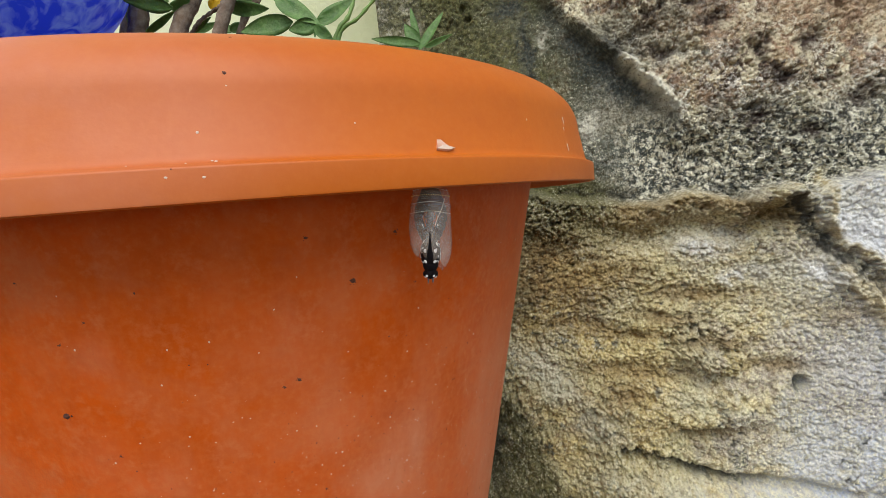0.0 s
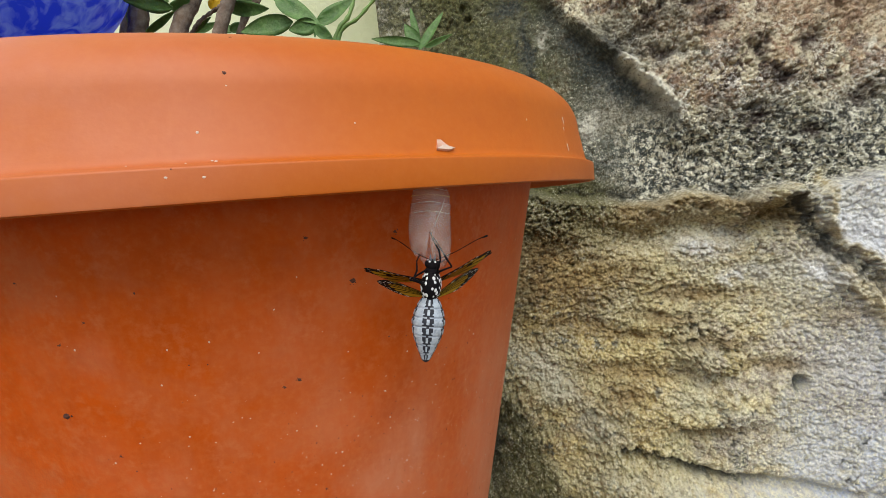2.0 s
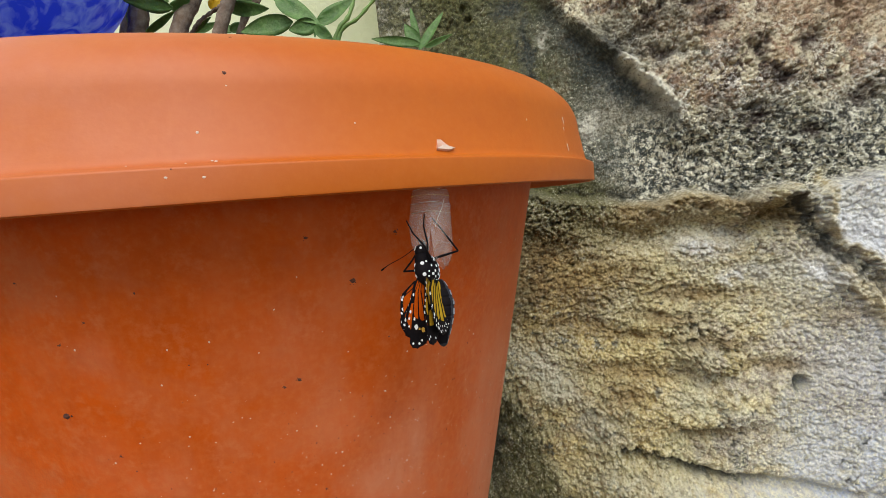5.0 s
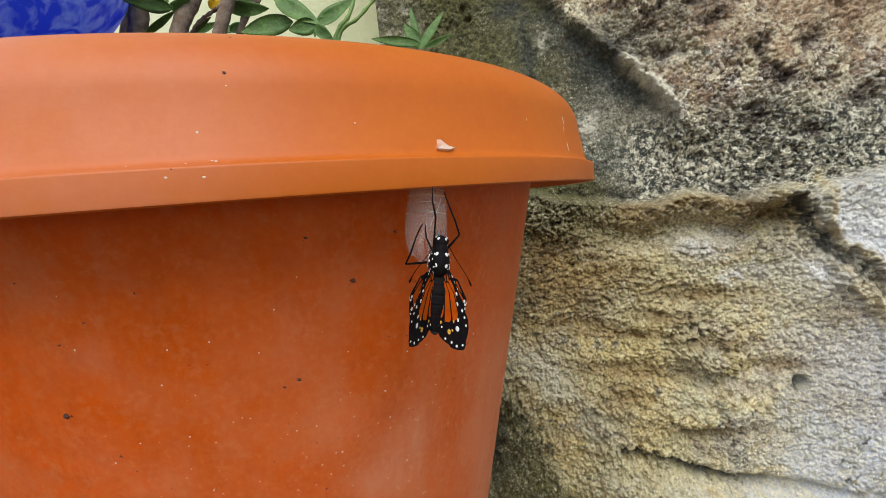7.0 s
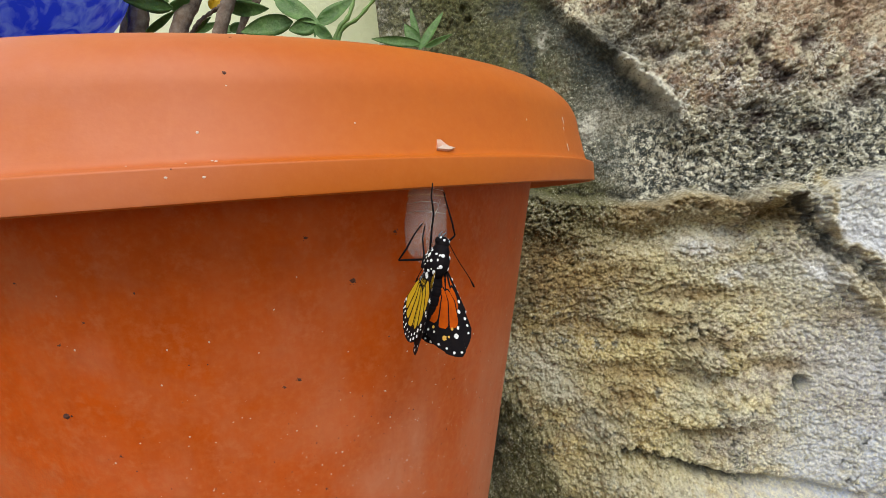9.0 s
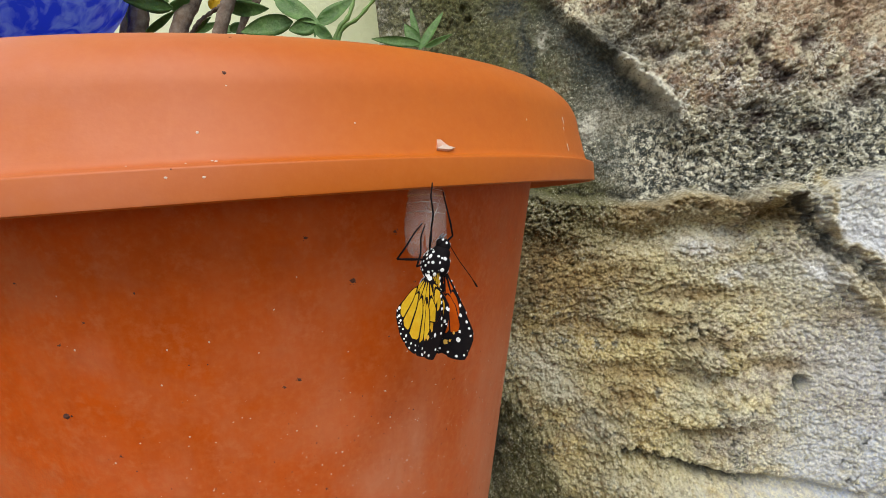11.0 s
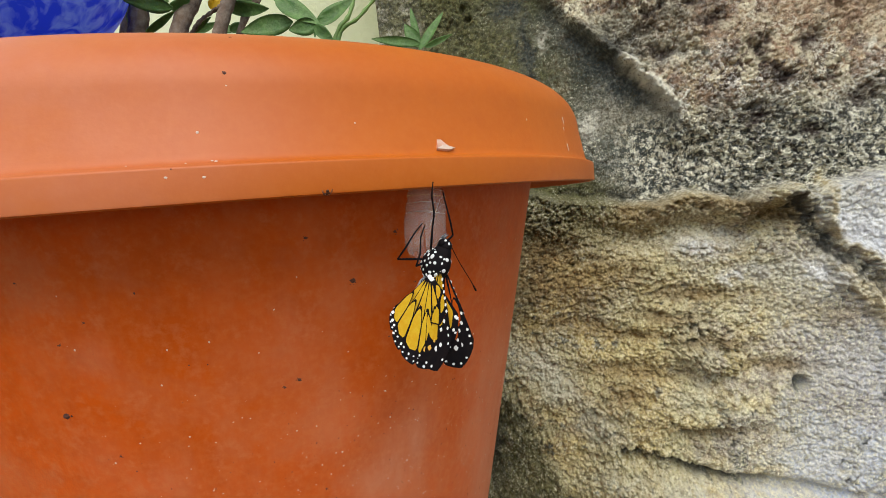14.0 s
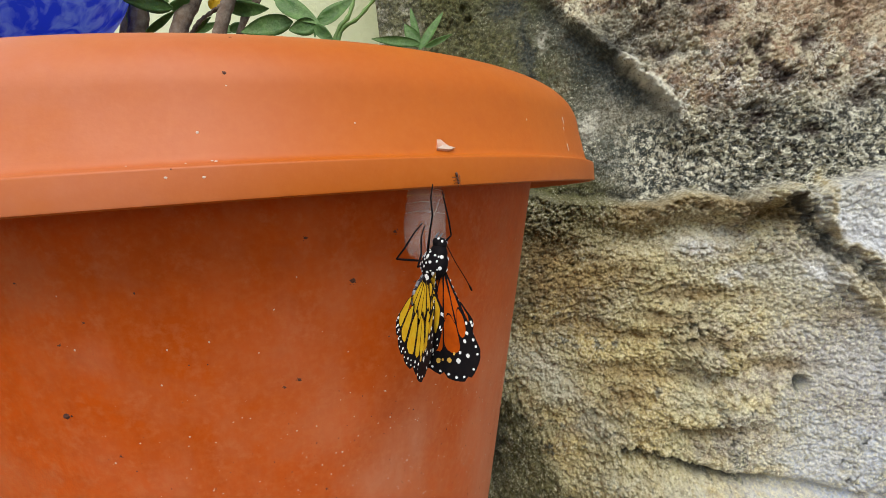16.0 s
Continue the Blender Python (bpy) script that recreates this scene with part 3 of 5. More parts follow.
    rust = np.clip(np.maximum(rust, 0.9 * low * ramp(fbm(u, v, 60, 103, 3), -0.02, 0.08) * (1 - 0.8 * ramp(u, 0.36, 0.46))), 0, 1)
    # tops of the knobs tinted lighter, painting their highlights
    yellow = np.clip(low * np.clip(np.maximum(lump * 1.2, small * 1.1), 0, 1) * (0.55 + 0.8 * knots) * (1 - 0.7 * ramp(u, 0.40, 0.48)), 0, 1)
    # growth, colour and painted shade of single parts of the face
    near = lambda c, ru, rv, lean=0.0: blob(u + wob * 0.5 + fine * 0.02, v + wob * 0.5 + fine * 0.02, c, ru, rv, lean)
    jitter = 0.55 + 0.9 * ramp(soft + 0.6 * fine, -0.25, 0.25)
    olive = up * np.clip(np.maximum(1 - ramp(u + wob, 0.165, 0.225), 0.9 * near((0.204, 0.123), 0.026, 0.030)) * jitter, 0, 1) * (1 - near((0.240, 0.062), 0.02, 0.02))
    olive = np.maximum(olive, 0.8 * near((0.209, -0.009), 0.06, 0.012) * jitter)
    # dark teal face with the shade beside the crest painted in
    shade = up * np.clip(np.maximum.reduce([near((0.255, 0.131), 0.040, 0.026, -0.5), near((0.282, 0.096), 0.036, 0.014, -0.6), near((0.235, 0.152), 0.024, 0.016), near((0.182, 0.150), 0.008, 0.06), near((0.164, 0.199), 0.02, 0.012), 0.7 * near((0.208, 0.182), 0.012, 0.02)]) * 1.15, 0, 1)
    greyed = up * np.clip(np.maximum.reduce([near((0.286, 0.063), 0.050, 0.020, -0.3), near((0.265, 0.156), 0.03, 0.02), near((0.324, 0.163), 0.02, 0.02), near((0.161, 0.164), 0.016, 0.035), near((0.306, 0.139), 0.03, 0.02)]), 0, 1)
    # pale patches, and the lit crest painted brighter
    bright = np.clip(np.maximum.reduce([up * 1.1 * np.exp(-(dist_line(u + fine * 0.006, v + fine * 0.006, CREST[3:7]) / 0.0055) ** 2), 0.85 * near((0.240, 0.062), 0.012, 0.012), 0.6 * near((0.199, 0.158), 0.005, 0.009), 0.5 * near((0.342, 0.121), 0.03, 0.012), 0.9 * near((0.501, 0.106), 0.006, 0.006), 0.8 * near((0.500, 0.084), 0.007, 0.008)]), 0, 1)
    tan = up * right * np.clip(np.maximum(near((0.465, 0.154), 0.075, 0.030), 0.7 * near((0.500, 0.125), 0.05, 0.02)), 0, 1)
    tan = np.maximum(tan, 0.5 * up * right * near((0.335, 0.158), 0.025, 0.02))
    # sunken pockets, their shade painted dark
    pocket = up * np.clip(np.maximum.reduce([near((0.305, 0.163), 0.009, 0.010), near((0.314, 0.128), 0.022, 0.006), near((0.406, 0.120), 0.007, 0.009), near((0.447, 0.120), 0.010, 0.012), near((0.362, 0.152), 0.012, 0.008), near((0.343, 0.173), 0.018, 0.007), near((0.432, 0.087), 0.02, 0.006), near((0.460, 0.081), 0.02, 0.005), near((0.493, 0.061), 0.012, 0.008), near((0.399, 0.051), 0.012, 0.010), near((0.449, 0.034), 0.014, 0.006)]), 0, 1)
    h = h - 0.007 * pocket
    # shade of the hollows and the overhanging lip, painted brown
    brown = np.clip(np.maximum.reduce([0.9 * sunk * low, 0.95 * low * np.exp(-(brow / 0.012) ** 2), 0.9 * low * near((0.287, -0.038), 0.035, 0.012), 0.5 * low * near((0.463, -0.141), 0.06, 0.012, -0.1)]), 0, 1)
    # dark crack, cleft, holes and ledge line: shade painted into the gaps
    gap_shade = np.clip(np.maximum.reduce([np.exp(-(crack / 0.010) ** 2) * ramp(fbm(u, v, 70, 131, 3), -0.10, 0.04), 0.9 * np.exp(-(cleft / 0.004) ** 2), 0.95 * np.exp(-(thread / 0.0016) ** 2) * ramp(fbm(u, v, 160, 133, 2), -0.12, 0.02), near((0.425, -0.213), 0.006, 0.007), near((0.502, -0.225), 0.006, 0.006), near((0.368, -0.275), 0.004, 0.004), near((0.468, -0.318), 0.004, 0.003), 0.9 * low * near((0.117, -0.292), 0.010, 0.06), 0.7 * np.exp(-(ledge + 0.004 - v) ** 2 / 0.006 ** 2) * (1 - ramp(u, 0.40, 0.42)) * ramp(fbm(u, v, 50, 135), -0.05, 0.1)]), 0, 1)
    cream = np.clip(np.maximum.reduce([0.9 * np.exp(-(foot_edge / 0.004) ** 2), 0.85 * np.exp(-(vein / 0.005) ** 2), 0.8 * low * near((0.336, -0.017), 0.05, 0.006), 0.7 * near((0.420, -0.015), 0.02, 0.004)]), 0, 1)
    paleness = low * np.clip(np.maximum.reduce([0.8 * near((0.183, -0.210), 0.055, 0.016, -0.75), 0.8 * near((0.231, -0.259), 0.030, 0.020, -0.75), 0.85 * near((0.252, -0.324), 0.05, 0.025, -0.3), 0.6 * near((0.330, -0.222), 0.024, 0.020), 0.6 * near((0.318, -0.072), 0.06, 0.018), 0.6 * near((0.402, -0.095), 0.05, 0.010, -0.2), 0.6 * near((0.443, -0.097), 0.025, 0.02)]), 0, 1) * (1 - brown)
    # pale block right of the crack, brightest along its lower edge
    over = v - steps(u, BLOCK_FOOT[2:]) + fine * 0.006
    slab = low * ramp(u + fine * 0.006, 0.446, 0.453) * ramp(over, -0.002, 0.004)
    wash = slab * (0.45 + 0.55 * np.maximum(np.exp(-((over - 0.012) / 0.014) ** 2), 0.8 * ramp(fbm(u * 0.35, v, 50, 151, 3), -0.08, 0.08)))
    wash = np.maximum(wash, low * np.maximum.reduce([0.75 * near((0.440, -0.101), 0.022, 0.010, -0.3), 0.6 * near((0.382, -0.101), 0.030, 0.010), 0.5 * near((0.346, -0.068), 0.035, 0.012), 0.6 * near((0.495, -0.195), 0.05, 0.035), 0.5 * near((0.470, -0.285), 0.05, 0.04)]) * jitter)
    wash = np.clip(wash, 0, 1)
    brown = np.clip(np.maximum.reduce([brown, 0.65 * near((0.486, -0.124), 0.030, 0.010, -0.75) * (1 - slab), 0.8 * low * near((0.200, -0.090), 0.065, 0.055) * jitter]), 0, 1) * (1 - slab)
    gap_shade = gap_shade * (1 - 0.9 * slab)
    ochre = low * ramp(fbm(u, v, 24, 141, 4, 0.6), -0.02, 0.12) * (1 - ramp(u, 0.37, 0.47)) * ramp(u, 0.13, 0.18)
    mauve = low * ramp(fbm(u, v, 20, 143, 4, 0.6), -0.01, 0.13) * ramp(u - v * 0.1, 0.29, 0.38) * (1 - slab)
    pale = np.clip(pale * (1 - 0.8 * brown), 0, 1)
    stain_shade = stain_shade * (1 - 0.7 * paleness)
    return h, dict(wash=wash, ochre=ochre, mauve=mauve, olive=olive, shade=shade, greyed=greyed, bright=bright, tan=tan, pocket=pocket, brown=brown, gap_shade=gap_shade, cream=cream, paleness=paleness, speck=up * ramp(u, 0.24, 0.30) * (1 - ramp(v + wob, 0.045, 0.085)), lichen=lichen, moss=moss, rust=rust, pale=pale, spots=spots, yellow=yellow, stain_shade=stain_shade, red=red, upper=up, pit=pit, sky_tint=np.clip(low * ramp(u - v * 0.25, 0.46, 0.56), 0, 1), nodule=nodule * (0.75 + 0.25 * band), recess=up * (1 - right), lump=ramp(fbm(u, v, 26, 107, 3), -0.05, 0.12), edge=edged, grain=low * (0.2 + 0.8 * ramp(u, 0.20, 0.34)) * np.clip(1.7 - 2.6 * a3, 0, 1) * (0.35 + 0.65 * value_noise(u, v, 500, 5)))


def stone_wall():
    """Two courses of rough sandstone blocks, seen in deep relief."""
    us = np.concatenate([np.linspace(0.012, 0.54, 640), np.linspace(0.56, 1.6, 30)])
    vs = np.concatenate([np.linspace(-0.452, -0.36, 40)[:-1], np.linspace(-0.36, 0.23, 720), np.linspace(0.25, 0.75, 20)])
    U, V = np.meshgrid(us, vs)
    h, masks = stone_relief(U, V)
    n, along = np.array([-0.5, -0.866025, 0]), np.array([0.866025, -0.5, 0])
    P = -n * 0.272 + U[..., None] * along + h[..., None] * n
    P[..., 2] = V + LIP
    w = len(us)
    i = np.arange(len(vs) * w).reshape(len(vs), w)
    quads = np.stack([i[:-1, :-1], i[:-1, 1:], i[1:, 1:], i[1:, :-1]], -1).reshape(-1, 4)
    ledge = V < stone_edge(U, V) + 0.002
    groove = ledge & (U > 0.42) & (V > steps(U, CHANNEL))
    which = np.where(groove, 2, np.where(ledge, 1, 0)).reshape(-1)[quads[:, 0]]
    root = tagged(new("wall_stone"), "rough weathered sandstone garden wall with lichen", "wall", kind="structure")
    flat = P.reshape(-1, 3)
    for k in range(3):
        q = quads[which == k]
        used, inv = np.unique(q, return_inverse=True)
        me = bpy.data.meshes.new("stone_block")
        me.from_pydata(flat[used].tolist(), [], inv.reshape(-1, 4).tolist())
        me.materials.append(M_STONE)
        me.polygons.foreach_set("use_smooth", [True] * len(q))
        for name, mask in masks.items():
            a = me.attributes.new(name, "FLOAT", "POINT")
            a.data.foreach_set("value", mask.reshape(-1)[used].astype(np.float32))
        ob = new("stone_block", me)
        ob.parent = root
    # body of the wall behind the faces
    c = [(-n * 0.36 + u * along + w_ * -n) for w_ in (0.0, 0.2) for u in (0.012, 1.6)]
    verts = [(x[0], x[1], z) for z in (0.0, LIP + 0.75) for x in c]
    part("wall_core", verts, [(0, 1, 5, 4), (1, 3, 7, 5), (3, 2, 6, 7), (2, 0, 4, 6), (4, 5, 7, 6), (0, 2, 3, 1)], M_STONE, root, smooth=False)
    # left end of the blocks
    end = [tuple(flat[r * w]) for r in range(0, len(vs), 6)]
    back = [(p[0] - n[0] * 0.12, p[1] - n[1] * 0.12, p[2]) for p in end]
    m = len(end)
    part("stone_end", end + back, [(r, r + 1, m + r + 1, m + r) for r in range(m - 1)], M_STONE, root)


def box(x0, x1, y0, y1, z0, z1):
    v = [(x, y, z) for z in (z0, z1) for y in (y0, y1) for x in (x0, x1)]
    return v, [(0, 2, 3, 1), (4, 5, 7, 6), (0, 1, 5, 4), (1, 3, 7, 5), (3, 2, 6, 7), (2, 0, 4, 6)]


def setting():
    n = 60
    k = [math.copysign(abs(a) ** 3, a) * 400 for a in np.linspace(-1, 1, n)]
    verts = [(x, y, 0.004 * noise.noise((x * 9, y * 9, 0)) if abs(x) + abs(y) < 3 else 0) for y in k for x in k]
    faces = [(j * n + i, j * n + i + 1, (j + 1) * n + i + 1, (j + 1) * n + i) for j in range(n - 1) for i in range(n - 1)]
    tagged(part("ground", verts, faces, M_GROUND), "bare brown earth at the foot of the wall", "ground", kind="structure")
    v, f = box(-3.0, 1.6, 0.50, 0.70, -0.02, 2.4)
    tagged(part("wall_rendered", v, f, M_RENDER, smooth=False), "pale green rendered house wall", "wall", kind="structure")
    stone_wall()


# ---- the pot ----
RIM = [(1.0, 0.0), (1.001, 0.003), (1.0005, 0.0390), (1.0004, 0.0410), (0.9990, 0.0424), (0.9905, 0.0452), (0.9870, 0.0475), (0.9846, 0.0510), (0.981, 0.058), (0.96747, 0.13003)]
RIM += [(0.85601 + 0.11146 * math.cos(a), 0.13003 + 0.10256 * math.sin(a)) for a in np.linspace(0.12, math.pi / 2, 14)]


def pot():
    """Round plastic planter with a deep overhanging rim."""
    inner = [(0.845, 0.2315), (0.834, 0.222), (0.829, 0.19), (0.80, 0.0), (0.40, -2.1), (0.0, -2.1)]
    skirt = [(1.0, 0.0), (0.992, -0.002), (0.984, 0.0), (0.966, 0.05), (0.945, 0.125), (0.90, 0.165), (0.875, 0.16), (0.855, 0.13)]
    wall = [(0.8352 + 0.19982 * z, z) for z in np.concatenate([np.linspace(0.12, -0.9, 50), np.linspace(-0.95, -2.12, 12)])]
    foot = [(0.41, -2.19), (0.38, -2.19), (0.36, -2.16), (0.0, -2.16)]
    up = lambda prof: [(r * S, LIP + z * S) for r, z in prof]
    root = tagged(new("flower_pot"), "large round terracotta-orange plastic pot with overhanging rim, scuffed and dirty", "pot")
    v, f = revolve(up(RIM + inner), 192)
    ob = part("rim", v, f, M_POT, root)
    # sky's sheen on the left of the rim, painted as paler colour
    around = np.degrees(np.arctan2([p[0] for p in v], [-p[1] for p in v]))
    sky_sheen = 0.85 * (1 - ramp(np.abs(around + 26), 8, 34))
    ob.data.attributes.new("sky_sheen", "FLOAT", "POINT").data.foreach_set("value", sky_sheen.astype(np.float32))
    v, f = revolve(up(list(reversed(skirt))), 192)
    part("rim_skirt", v, f, M_POT, root)
    v, f = revolve(up(list(reversed(wall + foot))), 480)
    ob = part("wall", v, f, M_WALL, root)
    # paler below the chrysalis; towards the right a painted whitish sheen
    around = np.degrees(np.arctan2([p[0] for p in v], [-p[1] for p in v]))
    down = (np.array([p[2] for p in v]) - LIP) / S
    paleness = 0.42 * np.exp(-((around - 18) / 5.0) ** 2) * ramp(-down, 0.22, 0.6) + 0.45 * ramp(around, 26, 44) * ramp(-down, 0.1, 0.5) + 0.3 * ramp(-down, 0.28, 0.72)
    for a, z, wide, tall, much in ((14, -0.56, 5.0, 0.05, 0.55), (-20, -0.22, 2.5, 0.03, 0.45), (-15, -0.46, 2.5, 0.04, 0.35), (3, -0.26, 5.0, 0.09, 0.30), (20, -0.50, 4.0, 0.08, 0.5), (-22, -0.40, 3.0, 0.05, 0.3), (7, -0.42, 5.0, 0.07, 0.3)):
        paleness = paleness + much * np.exp(-((around - a) / wide) ** 2 - ((down - z) / tall) ** 2)
    ob.data.attributes.new("paleness", "FLOAT", "POINT").data.foreach_set("value", np.clip(paleness, 0, 1).astype(np.float32))
    return root


def rim_point(a, z, out=0.0):
    """Point of the outer skin at angle a (degrees, 0 towards the front) and height z above the lip, in rim radii; and its outward normal."""
    def radius(h):
        if h < 0:
            return 0.8352 + 0.19982 * h
        return float(np.interp(h, [q[1] for q in RIM], [q[0] for q in RIM]))
    r, dr = radius(z), (radius(z + 0.004) - radius(z - 0.004)) / 0.008 if z > 0 else 0.2
    t = radians(a)
    nrm = Vector((math.sin(t), -math.cos(t), -dr)).normalized()
    p = Vector((r * math.sin(t), -r * math.cos(t), z)) * S + Vector((0, 0, LIP))
    return p + nrm * out, nrm


def surface_pose(a, z, spin=0.0, out=0.0):
    p, nrm = rim_point(a, z, out)
    if z >= 0.2325:
        nrm = Vector((0.2 * math.sin(radians(a)), -0.2 * math.cos(radians(a)), 1)).normalized()
        p = Vector((0.846 * math.sin(radians(a)), -0.846 * math.cos(radians(a)), 0.2315)) * S + Vector((0, 0, LIP))
    side = Vector((0, 0, 1)).cross(nrm).normalized()
    m = Matrix((side, nrm.cross(side), nrm)).transposed().to_4x4()
    m.translation = p
    return m @ Matrix.Rotation(radians(spin), 4, "Z")


def marks(root):
    """Specks of dirt and paint on the pot."""
    rng = random.Random(7)
    spots = [(POT_DIRT, M_DIRT, "dirt_speck", "dark stuck-on dirt speck"), (POT_WHITE, M_WHITE, "paint_speck", "small white splash")]
    for rows, mat, name, label in spots:
        for a, z, r in rows:
            pieces = []
            for k in range(11 if mat is M_DIRT else 3):
                q = r * (1.0 if k == 0 else rng.uniform(0.14, 0.42))
                o = 0 if k == 0 else r * (0.9 if k < 6 else 1.7)
                pieces.append((*ellipsoid((rng.uniform(-o, o), rng.uniform(-o, o), 0), (q, q * rng.uniform(0.6, 1.2), q * 0.22), 10, 6), 0))
            v, f, _ = joined(pieces)
            ob = part(name, v, f, mat, root, label)
            ob.matrix_basis = surface_pose(a, z)
    pieces = []
    for _ in range(900):
        a, z = rng.uniform(-22, 62), rng.choice((rng.uniform(-0.9, -0.1), rng.uniform(-0.9, -0.3), rng.uniform(-0.9, -0.35), rng.uniform(-0.8, -0.4), rng.uniform(-0.9, -0.4), rng.uniform(-0.9, -0.45)))
        q = rng.choice((0.0001, 0.00013, 0.00017, 0.00024, 0.00032))
        m = surface_pose(a, z)
        v, f = ellipsoid((0, 0, 0), (q, q * rng.uniform(0.6, 1.5), q * 0.4), 6, 4)
        pieces.append(([m @ Vector(p) for p in v], f, 0 if rng.random() < 0.6 else 1))
    v, f, idx = joined(pieces)
    tagged(part("fine_specks", v, f, [M_WHITE, M_DIRT], root, "fine pale and dark specks of dust", idx), kind="stuff")
    # runs of white paint near the rim's right shoulder
    for a, z, w, tall in ((39.42, 0.1262, 0.00045, 0.0022), (38.8, 0.106, 0.0003, 0.0008), (38.7, 0.068, 0.0005, 0.0016), (28.75, 0.1105, 0.0003, 0.0005)):
        v, f = tube([(0, -tall, 0), (w * 0.2, -tall * 0.5, 0), (-w * 0.2, tall * 0.3, 0), (0, tall, 0)], [w * 0.5, w, w * 0.7, w * 0.35], 8)
        ob = part("paint_run", [(x, y, h * 0.3) for x, y, h in v], f, M_WHITE, root, "dried run of white paint")
        ob.matrix_basis = surface_pose(a, z)
    # torn white flake at the ridge
    out = [(-0.0034, -0.0004), (-0.0024, 0.0018), (-0.0014, 0.0052), (-0.0003, 0.0030), (0.0012, 0.0018), (0.0042, 0.0), (0.002, -0.0006)]
    out = [(0.72 * x, 1.15 * y) for x, y in out]
    v = [(x, y, 0.0007) for x, y in out] + [(x * 1.05, y * 1.05, -0.0003) for x, y in out]
    n = len(out)
    f = [tuple(range(n))] + [(i, n + i, n + (i + 1) % n, (i + 1) % n) for i in range(n)]
    ob = part("scuffed_flake", v, f, M_FLAKE, root, "torn pale flake on the rim", smooth=False)
    ob.matrix_basis = surface_pose(FLAKE[0], FLAKE[1])
    out = [(-0.0028, -0.0002), (0.0002, 0.0012), (0.004, 0.0), (0.0015, -0.0007)]
    v = [(x, y, 0.0010) for x, y in out] + [(x, y, 0) for x, y in out]
    f = [(0, 3, 2, 1)] + [(i, (i + 1) % 4, 4 + (i + 1) % 4, 4 + i) for i in range(4)]
    ob = part("flake_edge", v, f, M_WHITE, root, "bright white torn edge", smooth=False)
    ob.matrix_basis = surface_pose(FLAKE[0], FLAKE[1])


POT_DIRT = [(10.01, -0.1452, 0.00094), (-24.75, -0.3159, 0.00115), (15.73, -0.0684, 0.00072), (2.6, -0.3062, 0.00072), (0.73, -0.3153, 0.00043), (4.62, -0.0621, 0.00058), (-19.77, -0.3971, 0.00043), (4.98, -0.5398, 0.00043), (-1.16, 0.1567, 0.00043), (-0.54, 0.2136, 0.00036), (-22.61, -0.1935, 0.0005), (-19.19, -0.1603, 0.00043), (19.06, -0.1682, 0.00043), (-5.0, 0.0401, 0.00022), (-25.12, -0.0908, 0.00036)]
POT_WHITE = [(-3.36, 0.0836, 0.00035), (-2.31, 0.0477, 0.0004), (-5.38, 0.0305, 0.0004), (-3.09, 0.0285, 0.0004), (-1.14, 0.1404, 0.00025), (7.97, 0.0922, 0.00025), (28.75, 0.1105, 0.00025), (0.51, -0.174, 0.0003), (-1.75, -0.2447, 0.0003), (14.43, -0.3725, 0.0004), (18.51, -0.547, 0.00045), (23.51, -0.4383, 0.00025), (9.12, -0.3547, 0.00025), (7.61, -0.4719, 0.00035), (46.82, -0.3068, 0.00025), (18.94, -0.5374, 0.0003), (-11.48, -0.3928, 0.00025), (19.95, -0.4607, 0.00025), (-21.11, -0.1154, 0.0002), (-7.85, 0.0474, 0.00025), (-2.56, 0.0486, 0.0003), (-4.21, 0.0467, 0.00025), (39.42, 0.1262, 0.00037), (38.8, 0.1086, 0.00037), (38.72, 0.073, 0.00037), (38.61, 0.0611, 0.00043)]
FLAKE = (15.73, 0.054)


GLOBE = (-0.1215, 0.0264, 0.612)


# ---- soil, plants and globe in the pot ----
def leaf_mesh(length, width, curl, fold=0.25, n=10):
    """A pointed leaf along +y with a sunken midrib, slightly thick."""
    verts, faces = [], []
    for s in (0.0, -0.0005):
        for j in range(n + 1):
            t = j / n
            w = width * 0.5 * (math.sin(math.pi * t ** 0.75) ** 0.85) + 0.0004
            for i in range(-2, 3):
                x = w * i / 2
                z = curl * (t * t) * length + abs(x) * fold + s + 0.02 * width * math.sin(9 * t + i)
                verts.append((x, t * length, z))
    m = (n + 1) * 5
    for j in range(n):
        for i in range(4):
            a = j * 5 + i
            faces += [(a, a + 1, a + 6, a + 5), (m + a + 5, m + a + 6, m + a + 1, m + a)]
        for a in (j * 5, j * 5 + 4):
            faces.append((a, a + 5, m + a + 5, m + a))
    return verts, faces


